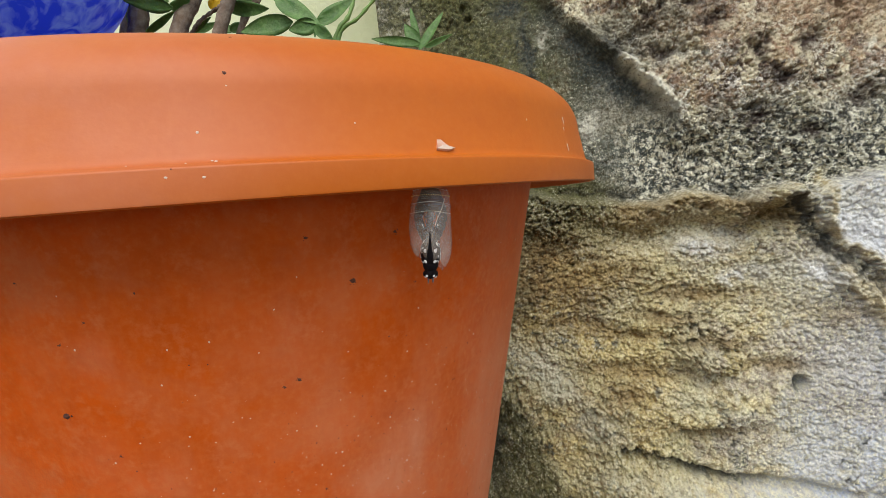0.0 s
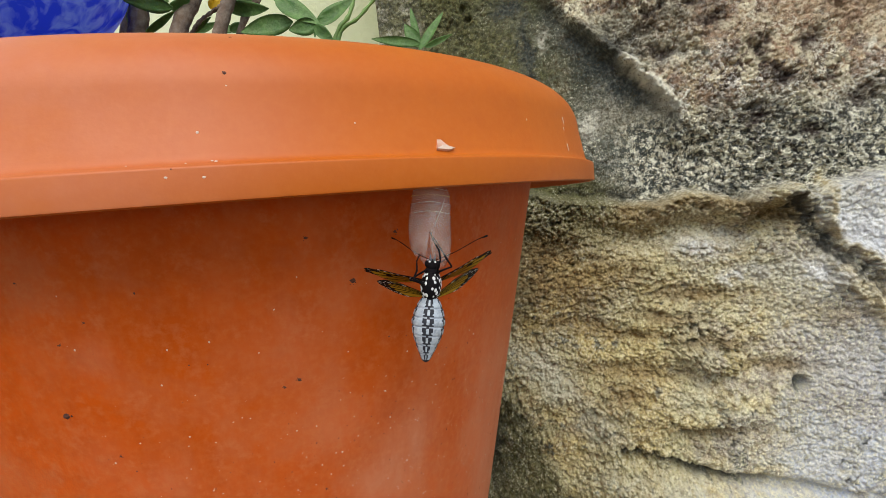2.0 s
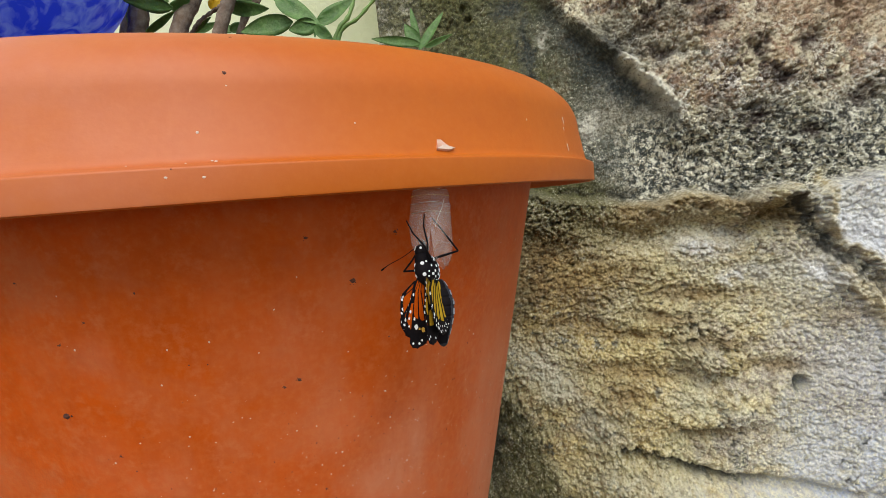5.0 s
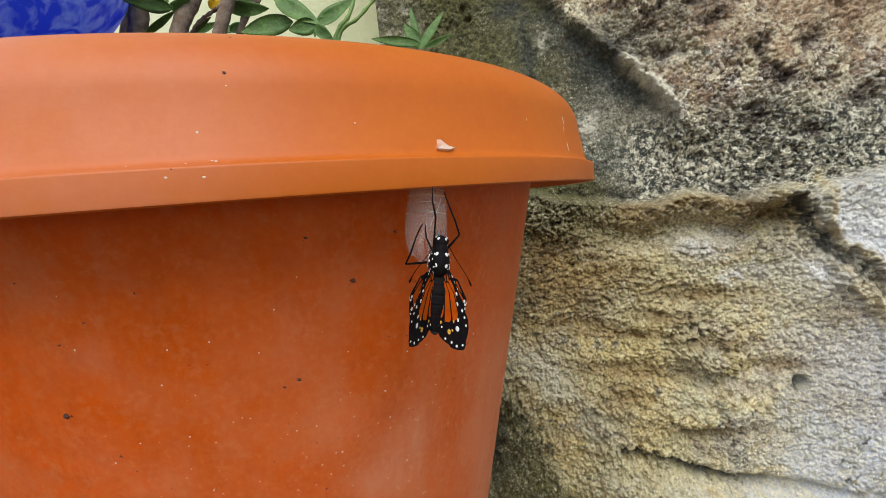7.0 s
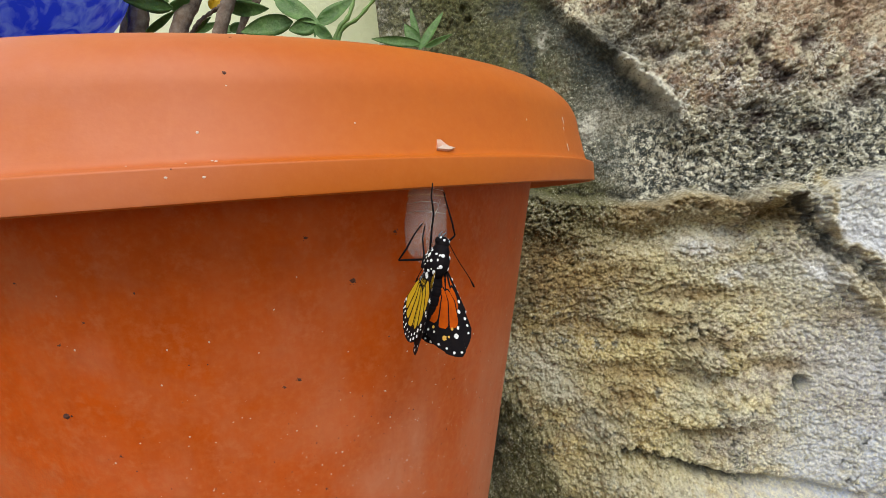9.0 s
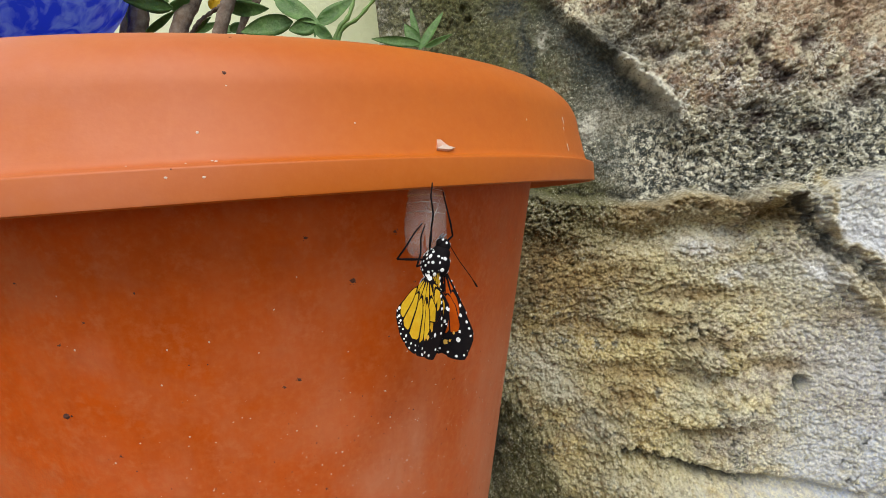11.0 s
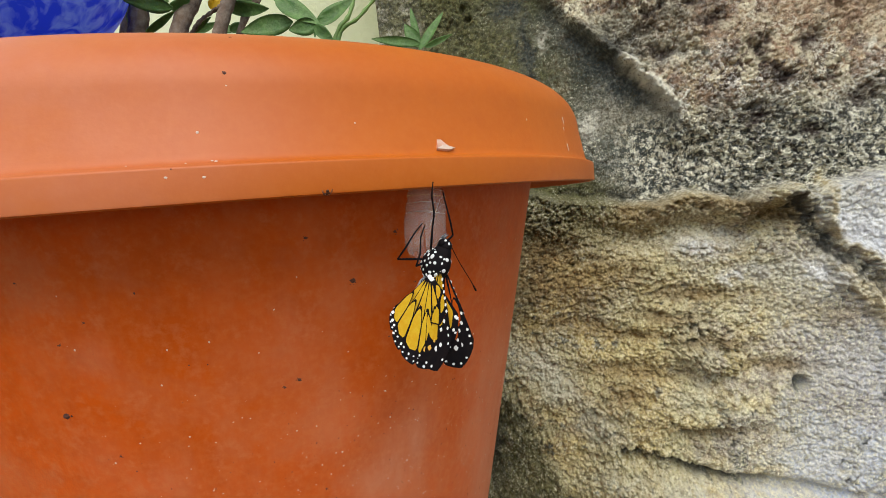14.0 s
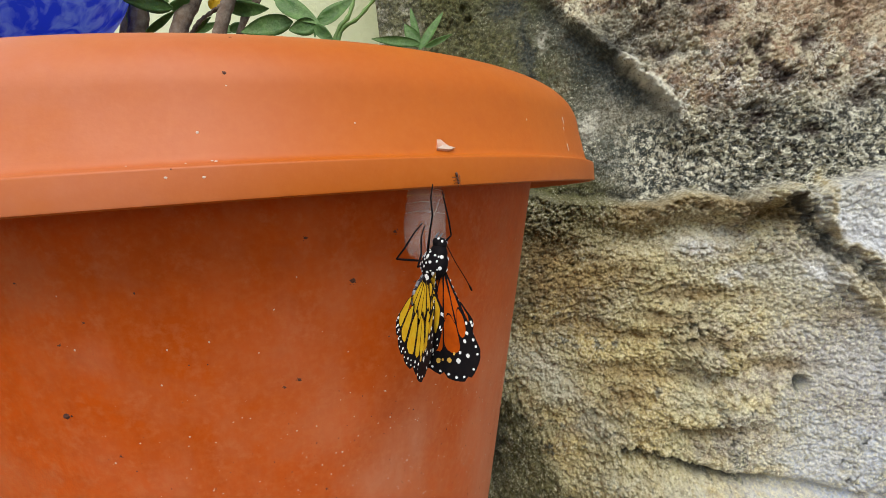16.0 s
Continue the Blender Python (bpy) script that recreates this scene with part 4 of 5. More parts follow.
def planting():
    v, f = revolve([(0.0, LIP + 0.03), (0.08, LIP + 0.028), (0.163, LIP + 0.024)], 48)
    tagged(part("soil", v, f, M_SOIL), "dark potting soil filling the pot", "soil", kind="stuff")
    # watering globe
    root = tagged(new("watering_globe"), "blue swirled-glass watering globe stuck in the soil", "ornament")
    c = Vector(GLOBE)
    root.location = c
    R = 0.0655
    prof = [(0.0008, R * 1.0)] + [(R * math.sin(a), R * math.cos(a)) for a in np.linspace(0.15, 2.75, 26)]
    v, f = revolve(list(reversed(prof)), 64)
    part("globe", v, f, M_GLASS, root)
    v, f = revolve([(0.008, LIP + 0.01 - c.z), (0.009, -R * 1.6), (0.012, -R * 1.25), (0.021, -R * 1.02), (0.026, -R * 0.9)], 32)
    part("neck", v, f, M_GLASS, root, "tapered blue glass neck")
    # shrub: woody stems from the soil, leaves and shoots
    shrub = tagged(new("milkweed_shrub"), "leafy shrub with bare brown stems and narrow green leaves", "plant")
    shrub.location = (0, 0, 0)

    def stem(name, rows, mat, radii):
        first = Vector(rows[0])
        if name != "twig":
            rows = [(first.x, first.y, LIP + 0.022), *rows]
        pts = spline(rows, 6)
        rr = [radii[0] + (radii[1] - radii[0]) * i / (len(pts) - 1) + 0.0003 * math.sin(i * 2.3) for i in range(len(pts))]
        v, f = tube(pts, rr, 9)
        return part(name, v, f, mat, shrub)

    stem("stem", [(-0.0707, 0.0524, 0.5025), (-0.0616, 0.0499, 0.5721), (-0.0584, 0.051, 0.5944), (-0.0517, 0.0532, 0.6389)], M_BARK, (0.0058, 0.0056))
    stem("stem", [(-0.088, 0.0918, 0.5086), (-0.0766, 0.0957, 0.5869), (-0.074, 0.0965, 0.6033), (-0.0679, 0.0977, 0.6362)], M_BARK, (0.004, 0.0035))
    stem("stem", [(-0.0674, 0.0709, 0.5049), (-0.059, 0.0757, 0.5809), (-0.0568, 0.077, 0.6008), (-0.0538, 0.078, 0.6207)], M_BARK, (0.001, 0.001))
    stem("stem", [(-0.0527, 0.0259, 0.4981), (-0.0347, 0.0263, 0.5653), (-0.0242, 0.0247, 0.5861), (-0.0057, 0.0218, 0.6242)], M_BARK, (0.0056, 0.0052))
    stem("stem", [(-0.0314, 0.0245, 0.4972), (-0.0106, 0.024, 0.5654), (-0.0024, 0.0232, 0.5868), (0.0141, 0.0212, 0.6259)], M_BARK, (0.0046, 0.0042))
    stem("stem", [(-0.015, 0.0381, 0.4985), (0.0022, 0.0393, 0.571), (0.0117, 0.0375, 0.5877), (0.022, 0.0351, 0.6005)], M_BARK, (0.0028, 0.0022))
    stem("twig", [(-0.0284, 0.0373, 0.5685), (-0.0226, 0.036, 0.5762), (-0.0149, 0.0337, 0.5816), (-0.0073, 0.026, 0.5841)], M_BARK, (0.0014, 0.0012))
    stem("green_shoot", [(0.0488, 0.0161, 0.5124), (0.0633, 0.0161, 0.5633), (0.0737, 0.0138, 0.578), (0.0812, 0.0133, 0.5992)], M_SHOOT, (0.0018, 0.0013))
    stem("green_shoot", [(0.0551, 0.0168, 0.5163), (0.0654, 0.0153, 0.5632), (0.0787, 0.009, 0.5743), (0.0932, 0.0012, 0.5884)], M_SHOOT, (0.0016, 0.0011))

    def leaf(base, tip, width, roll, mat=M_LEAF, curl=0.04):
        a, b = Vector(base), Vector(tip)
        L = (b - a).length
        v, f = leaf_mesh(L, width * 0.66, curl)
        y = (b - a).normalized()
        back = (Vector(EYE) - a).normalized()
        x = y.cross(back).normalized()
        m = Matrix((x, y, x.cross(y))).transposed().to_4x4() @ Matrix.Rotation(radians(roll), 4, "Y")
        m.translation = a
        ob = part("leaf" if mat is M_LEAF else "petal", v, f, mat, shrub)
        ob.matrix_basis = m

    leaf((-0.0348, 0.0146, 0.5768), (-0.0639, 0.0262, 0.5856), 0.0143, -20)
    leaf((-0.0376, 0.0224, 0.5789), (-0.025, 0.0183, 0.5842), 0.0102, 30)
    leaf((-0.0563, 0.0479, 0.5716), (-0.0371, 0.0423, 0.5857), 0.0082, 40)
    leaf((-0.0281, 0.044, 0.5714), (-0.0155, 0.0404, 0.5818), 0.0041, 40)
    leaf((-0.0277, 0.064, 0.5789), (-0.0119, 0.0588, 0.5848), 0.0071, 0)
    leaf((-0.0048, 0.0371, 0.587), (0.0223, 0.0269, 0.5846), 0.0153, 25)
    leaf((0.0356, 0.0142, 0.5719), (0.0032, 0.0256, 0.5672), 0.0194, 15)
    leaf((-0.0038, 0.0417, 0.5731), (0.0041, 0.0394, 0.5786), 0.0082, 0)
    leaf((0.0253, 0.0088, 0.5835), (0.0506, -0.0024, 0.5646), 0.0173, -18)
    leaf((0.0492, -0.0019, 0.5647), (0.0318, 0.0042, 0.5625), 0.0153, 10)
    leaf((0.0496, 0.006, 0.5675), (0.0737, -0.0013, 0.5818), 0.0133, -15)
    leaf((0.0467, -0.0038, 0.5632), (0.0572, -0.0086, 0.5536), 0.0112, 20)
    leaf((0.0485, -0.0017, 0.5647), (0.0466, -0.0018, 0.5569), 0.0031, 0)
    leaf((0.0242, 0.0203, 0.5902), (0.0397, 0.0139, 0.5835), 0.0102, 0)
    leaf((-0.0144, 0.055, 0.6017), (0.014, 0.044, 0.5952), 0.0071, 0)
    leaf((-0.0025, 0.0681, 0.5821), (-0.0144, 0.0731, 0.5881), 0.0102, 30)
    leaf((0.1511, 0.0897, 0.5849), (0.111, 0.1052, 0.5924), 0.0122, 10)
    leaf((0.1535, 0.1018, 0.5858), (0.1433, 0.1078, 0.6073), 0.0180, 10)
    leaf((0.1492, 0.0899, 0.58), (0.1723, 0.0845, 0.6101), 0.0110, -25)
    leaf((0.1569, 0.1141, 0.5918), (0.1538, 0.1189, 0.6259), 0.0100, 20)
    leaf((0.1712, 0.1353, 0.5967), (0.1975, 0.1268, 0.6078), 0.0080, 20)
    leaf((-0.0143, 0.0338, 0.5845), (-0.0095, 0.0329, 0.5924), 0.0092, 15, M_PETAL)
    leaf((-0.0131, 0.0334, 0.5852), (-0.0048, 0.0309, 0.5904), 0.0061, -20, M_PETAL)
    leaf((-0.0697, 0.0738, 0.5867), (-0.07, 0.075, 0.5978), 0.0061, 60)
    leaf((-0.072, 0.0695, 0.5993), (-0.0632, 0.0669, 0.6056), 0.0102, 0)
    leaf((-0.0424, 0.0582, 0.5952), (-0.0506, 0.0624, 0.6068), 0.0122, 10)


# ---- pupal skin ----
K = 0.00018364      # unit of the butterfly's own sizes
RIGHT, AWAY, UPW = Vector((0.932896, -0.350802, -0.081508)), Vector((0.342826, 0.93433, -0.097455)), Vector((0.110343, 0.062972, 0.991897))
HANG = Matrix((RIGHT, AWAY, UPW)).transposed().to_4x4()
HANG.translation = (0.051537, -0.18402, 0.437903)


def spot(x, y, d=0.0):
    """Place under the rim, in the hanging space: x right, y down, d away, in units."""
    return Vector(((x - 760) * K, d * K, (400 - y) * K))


def pupal_skin():
    root = tagged(new("chrysalis"), "clear papery monarch chrysalis skin hanging under the rim, split open", "chrysalis")
    n, rows = 96, 64
    verts, faces = [], []
    for j in range(rows + 1):
        t = j / rows
        z = 78 - 148 * t
        r = float(steps(t, [(0, 4), (0.04, 16), (0.1, 27), (0.2, 33), (0.4, 36), (0.65, 38), (0.8, 37), (0.92, 33), (1, 26)]))
        r += 0.9 * math.sin(t * 40) * (t < 0.45)
        gap = 0.35 * max(0.0, t - 0.62) + 0.8 * max(0.0, t - 0.86)
        for i in range(n + 1):
            a = 1.5 * math.pi + gap + (2 * math.pi - 2 * gap) * i / n
            rag = 1 + 0.05 * math.sin(3 * a + 9 * t) * t + 0.02 * noise.noise((3 * math.cos(a), 3 * math.sin(a), 5 * t)) * (t > 0.3)
            jag = (16 * noise.noise((math.cos(a) * 2, math.sin(a) * 2, 4)) - 13 * math.cos(a - 0.5)) * max(0.0, (t - 0.8) / 0.2)
            verts.append((r * math.cos(a) * rag * K, r * 1.12 * math.sin(a) * rag * K, (z + jag) * K))
    for j in range(rows):
        for i in range(n):
            a = j * (n + 1) + i
            faces.append((a, a + n + 1, a + n + 2, a + 1))
    part("skin", verts, faces, M_SHELL, root)
    # stalk up to the rim
    v, f = tube([(0, 0, 76 * K), (0.5 * K, 0, 92 * K), (0, 0, 132 * K)], [3 * K, 2.2 * K, 3.5 * K], 8)
    part("stalk", v, f, M_BLACK, root, "black silk-held stalk")
    # golden beaded line
    pieces = []
    for i in range(26):
        a = math.pi + math.pi * (i + 0.5) / 26
        pieces.append((*ellipsoid((33.4 * math.cos(a) * K, 37.2 * math.sin(a) * K, 43 * K), (0.9 * K, 0.6 * K, 0.7 * K), 6, 4), 0))
    v, f, _ = joined(pieces)
    part("beaded_line", v, f, M_SPOT, root, "pale golden beaded line")
    for z, r in ((30, 34.8), (14, 35.8), (54, 31.0)):
        v, f = tube([(r * math.cos(a) * K, r * 1.13 * math.sin(a) * K, (z + 1.2 * math.sin(3 * a)) * K) for a in np.linspace(math.pi * 1.05, math.pi * 1.95, 20)], 0.28 * K, 6)
        part("seam", v, f, M_SEAM, root, "pale fold line of the skin")
    # crease down the front
    v, f = tube([(x * K, -y * K, z * K) for x, y, z in ((25, 27, 38), (20, 33, 20), (13, 38, 4), (8, 40, -12))], [0.3 * K, 0.6 * K, 0.5 * K, 0.3 * K], 6)
    part("crease", v, f, M_SEAM, root, "pale crease of the skin")
    return root


# ---- butterfly ----
# each ray of a wing: its two edges (degrees from straight down, positive away from the abdomen) and their full lengths
HIND = dict(rays=[(-50, -37, 100, 122), (-37, -24, 122, 143), (-24, -11, 143, 157), (-11, 1, 157, 158), (1, 13, 158, 142), (13, 34, 142, 92)], short=0.55, start=0.40, lift=(0.03, -16), fold=(-12, 0.20))
FORE = dict(rays=[(-32, -18, 138, 164), (-18, -5, 164, 186), (-5, 7, 186, 198), (7, 18, 198, 160)], short=0.58, start=0.42, lift=(0.01, -7), fold=(-6, 0.42))


def ray_point(wing_, ray, s, r, off, side):
    """Point of a wing at s (-1 to 1 across a ray) and the share r of its length; each ray is a flat facet of a cone, so its end can slide along it."""
    a, b, la, lb = wing_["rays"][ray]
    bend, mid = wing_["lift"]

    def way(t):
        q = radians(t)
        return Vector((bend * (1 - math.cos(radians(2.2 * (t - mid)))), math.sin(q), -math.cos(q)))
    p = (way(a) + way(b)) / 2 + (way(b) - way(a)) / 2 * s
    p = p * (r * (la + (lb - la) * min(1.0, max(0.0, 0.5 + 0.5 * s))) + (2.0 if r < 0.02 else 0.0))
    return Vector((side * (p.x + off), p.y, p.z)) * K


def facet(at, s_of, r0, r1, side_up, n=8, m=4):
    """A strip of quads: at(s, r), with s_of(k) the two edges at the share k of the length."""
    v, f = [], []
    for j in range(n + 1):
        lo, hi = s_of(j / n)
        for i in range(m + 1):
            v.append(at(lo + (hi - lo) * i / m, r0 + (r1 - r0) * j / n))
    for j in range(n):
        for i in range(m):
            q = (j * (m + 1) + i, j * (m + 1) + i + 1, (j + 1) * (m + 1) + i + 1, (j + 1) * (m + 1) + i)
            f.append(q if side_up else q[::-1])
    return v, f


def round_off(k, lead, tail):
    """Share of full width at k of a cell's length, with rounded or pointed ends."""
    w = 1.0
    if lead:
        w = min(w, (k / lead) ** 0.6 if k < lead else 1.0)
    if tail:
        w = min(w, math.sqrt(max(0.0, 1 - ((k - 1 + tail) / tail) ** 2)) if k > 1 - tail else 1.0)
    return w


def wing_piece(wing_, rays, inner, outer, thick, layer, side, cells_, dots, taper=0.0):
    """Dark membrane over some rays between two shares of their length, with cells and dots on its faces."""
    pieces = []
    for ray in rays:
        over = 1.05 if taper else 1.03

        def edge(k):
            w = over * (1.0 if not taper else min(1.0, 0.25 + k / taper))
            return -w, w

        def at(s, r, o):
            # shallow scallops along the outer margin
            dip = (0.022 * s * s + 0.35 * max(0.0, abs(s) - 0.95)) * max(0.0, (r - outer + 0.12) / 0.12) if outer > 0.9 else 0.0
            return ray_point(wing_, ray, s, r - dip, o, side)
        for face in (1, -1):
            v, f = facet(lambda s, r: at(s, r, layer + face * thick), edge, inner, outer, (face > 0) == (side > 0), 12, 6)
            pieces.append((v, f, 0))
        n = 12
        rim = [(edge(j / n)[1], inner + (outer - inner) * j / n) for j in range(n + 1)]
        rim += [(edge(1)[1] * (1 - i / 3), outer) for i in range(1, 7)]
        rim += [(edge(1 - j / n)[0], outer - (outer - inner) * j / n) for j in range(1, n + 1)]
        v = []
        for q, r in rim:
            v += [at(q, r, layer + thick), at(q, r, layer - thick)]
        m = len(rim)
        pieces.append((v, [(2 * i, 2 * i + 1, (2 * i + 3) % (2 * m), (2 * i + 2) % (2 * m)) for i in range(m)], 0))
    panels, specks = [], []
    for face, ray, s0, s1, r0, r1, mat, lead, tail in cells_:
        o = layer + face * (thick + 0.22)
        c, hw = (s0 + s1) / 2, (s1 - s0) / 2

        def sides(k):
            w, q = round_off(k, lead, tail), r0 + (r1 - r0) * k
            q = 1.0 if not taper else min(1.0, 0.25 + (q - inner) / (outer - inner) / taper)
            return (c - hw * w) * q, (c + hw * w) * q
        v, f = facet(lambda s, r: ray_point(wing_, ray, s, r, o, side), sides, r0, r1, (face > 0) == (side > 0), 16, 4)
        panels.append((v, f, mat))
    for face, ray, q, r, size, mat, tall in dots:
        c = ray_point(wing_, ray, q, r, layer + face * (thick + 0.30), side)
        along = (ray_point(wing_, ray, q, r + 0.01, layer, side) - ray_point(wing_, ray, q, r, layer, side)).normalized()
        nrm = Vector((side * face, 0, 0))
        across = along.cross(nrm).normalized()
        v = [c + nrm * 0.25 * K] + [c + size * K * (across * math.cos(k * math.pi / 5) * (1 + 0.2 * math.sin(k * 2.7 + r * 40)) + along * tall * math.sin(k * math.pi / 5)) for k in range(10)]
        flip = (across.cross(along)).dot(nrm) > 0
        specks.append((v, [(0, 1 + k, 1 + (k + 1) % 10) if flip else (0, 1 + (k + 1) % 10, 1 + k) for k in range(10)], mat))
    return joined(pieces), panels, specks


def wing(name, label, root, plate):
    """A wing piece as a part, with each coloured cell on it, and its dots."""
    (v, f, _), panels, specks = plate
    ob = part(name, v, f, M_BLACK, root, label)
    for v, f, mat in panels:
        part("wing_cell", v, f, WING_MATS[mat], ob)
    if specks:
        v, f, i = joined(specks)
        tagged(part("wing_dots", v, f, WING_MATS, ob, "white and yellow dots", i, smooth=False), kind="stuff")
    return ob


YEL, ORA, WHI, YSP = 1, 2, 3, 4
WING_MATS = [M_BLACK, M_YELLOW, M_ORANGE, M_DOT, M_SPOT]


def wings(root):
    """Four wings; each has a base and rays that slide out along it as the wing fills."""
    made = {}
    for side in (1, -1):
        rng = random.Random(11)
        made[side] = {}
        # hind wing: yellow cells between black veins; the middle cell forks beyond its half
        cells_ = [(1, 0, -0.80, 0.86, 0.14, 0.50, YEL, 0.3, 0), (1, 1, -0.86, 0.80, 0.12, 0.50, YEL, 0.25, 0), (1, 2, -0.76, 0.90, 0.10, 0.50, YEL, 0.25, 0),
                  (1, 3, -0.86, 0.74, 0.10, 0.49, YEL, 0.25, 0.25), (1, 4, -0.74, 0.84, 0.14, 0.49, YEL, 0.4, 0.3), (1, 5, -0.82, 0.74, 0.20, 0.36, YEL, 0.5, 0.3), (1, 5, -0.82, 0.74, 0.40, 0.50, YEL, 0.3, 0)]
        cells_ += [(-1, k, -0.8, 0.8, 0.14, 0.50, ORA, 0.4, 0) for k in range(6)]
        base = wing("hind_wing", "black-veined yellow hind wing", root, wing_piece(HIND, range(6), 0.0, 0.50, 0.25, 0.0, side, cells_, [(1, 2, 0.0, 0.045, 4.2, WHI, 0.9), (1, 4, 0.4, 0.075, 4.6, WHI, 0.8)]))
        rays = []
        for k in range(6):
            ends = {0: [(-0.82, 0.86, 0.43, 0.88)], 1: [(-0.86, 0.82, 0.43, 0.87)], 2: [(-0.82, 0.88, 0.43, 0.87)], 3: [(-0.88, -0.02, 0.43, 0.86), (0.10, 0.88, 0.46, 0.86)], 4: [(-0.84, 0.86, 0.43, 0.86)], 5: [(-0.80, 0.70, 0.44, 0.84)]}[k]
            cells_ = [(1, k, a, b, c, d, YEL, 0.08, 0.16) for a, b, c, d in ends] + [(-1, k, -0.8, 0.8, 0.5, 0.86, ORA, 0.1, 0.2)]
            dots = []
            for j in range(3):
                q = (-0.68, 0.02, 0.70)[j]
                dots += [(face, k, q + rng.uniform(-0.06, 0.06), 0.915 - 0.03 * q * q + rng.uniform(-0.008, 0.008), rng.uniform(1.9, 3.2) * (0.85 if k in (2, 3) else 1.0), WHI, rng.uniform(0.75, 1.2)) for face in (1, -1)]
                dots += [(face, k, q + rng.uniform(-0.06, 0.06), 0.972 - 0.045 * q * q + rng.uniform(-0.006, 0.006), rng.uniform(1.6, 2.7), WHI, rng.uniform(0.7, 1.1)) for face in (1, -1)]
            rays.append(wing("hind_wing_ray", "end of the hind wing, yellow with a white-dotted black margin", root, wing_piece(HIND, [k], HIND["start"], 1.0, 0.12, 0.8 + 0.9 * (5 - k), side, cells_, dots, 0.35)))
        made[side]["hind"] = (base, rays)
        # fore wing: orange above, paler below; broad black front edge and tip
        cells_ = [(-1, 0, -0.82, 0.84, 0.10, 0.53, ORA, 0.3, 0), (-1, 1, -0.84, 0.80, 0.07, 0.53, ORA, 0.3, 0), (-1, 2, -0.84, 0.82, 0.10, 0.53, ORA, 0.4, 0), (-1, 3, -0.90, 0.40, 0.12, 0.53, ORA, 0.5, 0)]
        cells_ += [(1, 0, -0.8, 0.8, 0.10, 0.52, YEL, 0.3, 0), (1, 1, -0.8, 0.8, 0.08, 0.52, YEL, 0.3, 0), (1, 2, -0.8, 0.75, 0.09, 0.34, YEL, 0.3, 0.3), (1, 2, -0.8, 0.75, 0.38, 0.52, YEL, 0.2, 0.0), (1, 3, -0.8, 0.55, 0.10, 0.28, YEL, 0.3, 0.3), (1, 3, -0.8, 0.45, 0.31, 0.46, YEL, 0.2, 0.2)]
        edge = [(face, 3, 0.75, 0.18 + 0.07 * j, 2.2, WHI, 1.3) for face in (1,) for j in range(6)]
        base = wing("fore_wing", "black-veined orange fore wing", root, wing_piece(FORE, range(4), 0.0, 0.53, 0.25, 0.0, side, cells_, edge + [(1, 1, 0.0, 0.03, 4.0, WHI, 1.0), (-1, 3, 0.0, 0.03, 2.6, WHI, 1.0)]))
        rays = []
        for k in range(4):
            cells_, dots = [], []
            for face, mat in ((-1, ORA), (1, YEL)):
                if k == 0:
                    cells_ += [(face, 0, -0.88, 0.88, 0.43, 0.85, mat, 0.06, 0.3)]
                elif k == 1:
                    cells_ += [(face, 1, -0.90, 0.90, 0.43, 0.81, mat, 0.06, 0.25)]
                elif k == 2:
                    cells_ += [(face, 2, -0.95, 0.92, 0.43, 0.765, mat, 0.06, 0.3)]
                else:
                    cells_ += [(face, 3, -0.94, 0.48, 0.43, 0.67, mat, 0.06, 0.5)]
            two = lambda ray, q, r, size, mat, tall: [(face, ray, q, r, 0.84 * size, mat, tall) for face in (-1, 1)]
            if k == 0:
                dots = two(0, -0.6, 0.935, 2.2, WHI, 1.0) + two(0, 0.1, 0.94, 2.4, WHI, 1.0) + two(0, 0.7, 0.90, 2.2, WHI, 1.0) + two(0, 0.55, 0.865, 2.6, YSP, 1.2)
            elif k == 1:
                dots = two(1, -0.45, 0.89, 4.4, YSP, 1.0) + two(1, 0.5, 0.875, 4.6, YSP, 1.1) + two(1, -0.7, 0.955, 2.2, WHI, 1.0) + two(1, 0.0, 0.965, 2.6, WHI, 0.9) + two(1, 0.7, 0.955, 2.4, WHI, 1.0) + two(1, 0.92, 0.84, 2.2, YSP, 1.2)
            elif k == 2:
                dots = two(2, -0.45, 0.83, 4.4, YSP, 1.2) + two(2, 0.45, 0.82, 4.2, WHI, 1.3) + two(2, 0.1, 0.765, 2.6, YSP, 1.2) + two(2, 0.75, 0.745, 2.6, WHI, 1.3)
                dots += two(2, -0.6, 0.955, 2.7, WHI, 1.0) + two(2, 0.05, 0.968, 2.8, WHI, 1.0) + two(2, 0.7, 0.95, 2.4, WHI, 1.0)
            else:
                dots = two(3, -0.4, 0.70, 3.0, WHI, 1.4) + two(3, 0.2, 0.68, 2.8, WHI, 1.5) + two(3, -0.5, 0.82, 3.4, WHI, 1.3) + two(3, 0.66, 0.62, 2.4, WHI, 1.5)
                dots += two(3, 0.70, 0.80, 2.4, WHI, 1.4) + two(3, 0.70, 0.87, 2.2, WHI, 1.2) + two(3, 0.55, 0.93, 2.3, WHI, 1.0) + two(3, -0.3, 0.965, 2.4, WHI, 1.0)
            rays.append(wing("fore_wing_ray", "end of the fore wing, orange and black with white and yellow spots", root, wing_piece(FORE, [k], FORE["start"], 1.0, 0.12, -0.8 - 0.9 * (3 - k), side, cells_, dots, 0.22)))
        made[side]["fore"] = (base, rays)
    return made


def scaled(vf, m=0):
    return [tuple(c * K for c in p) for p in vf[0]], vf[1], m


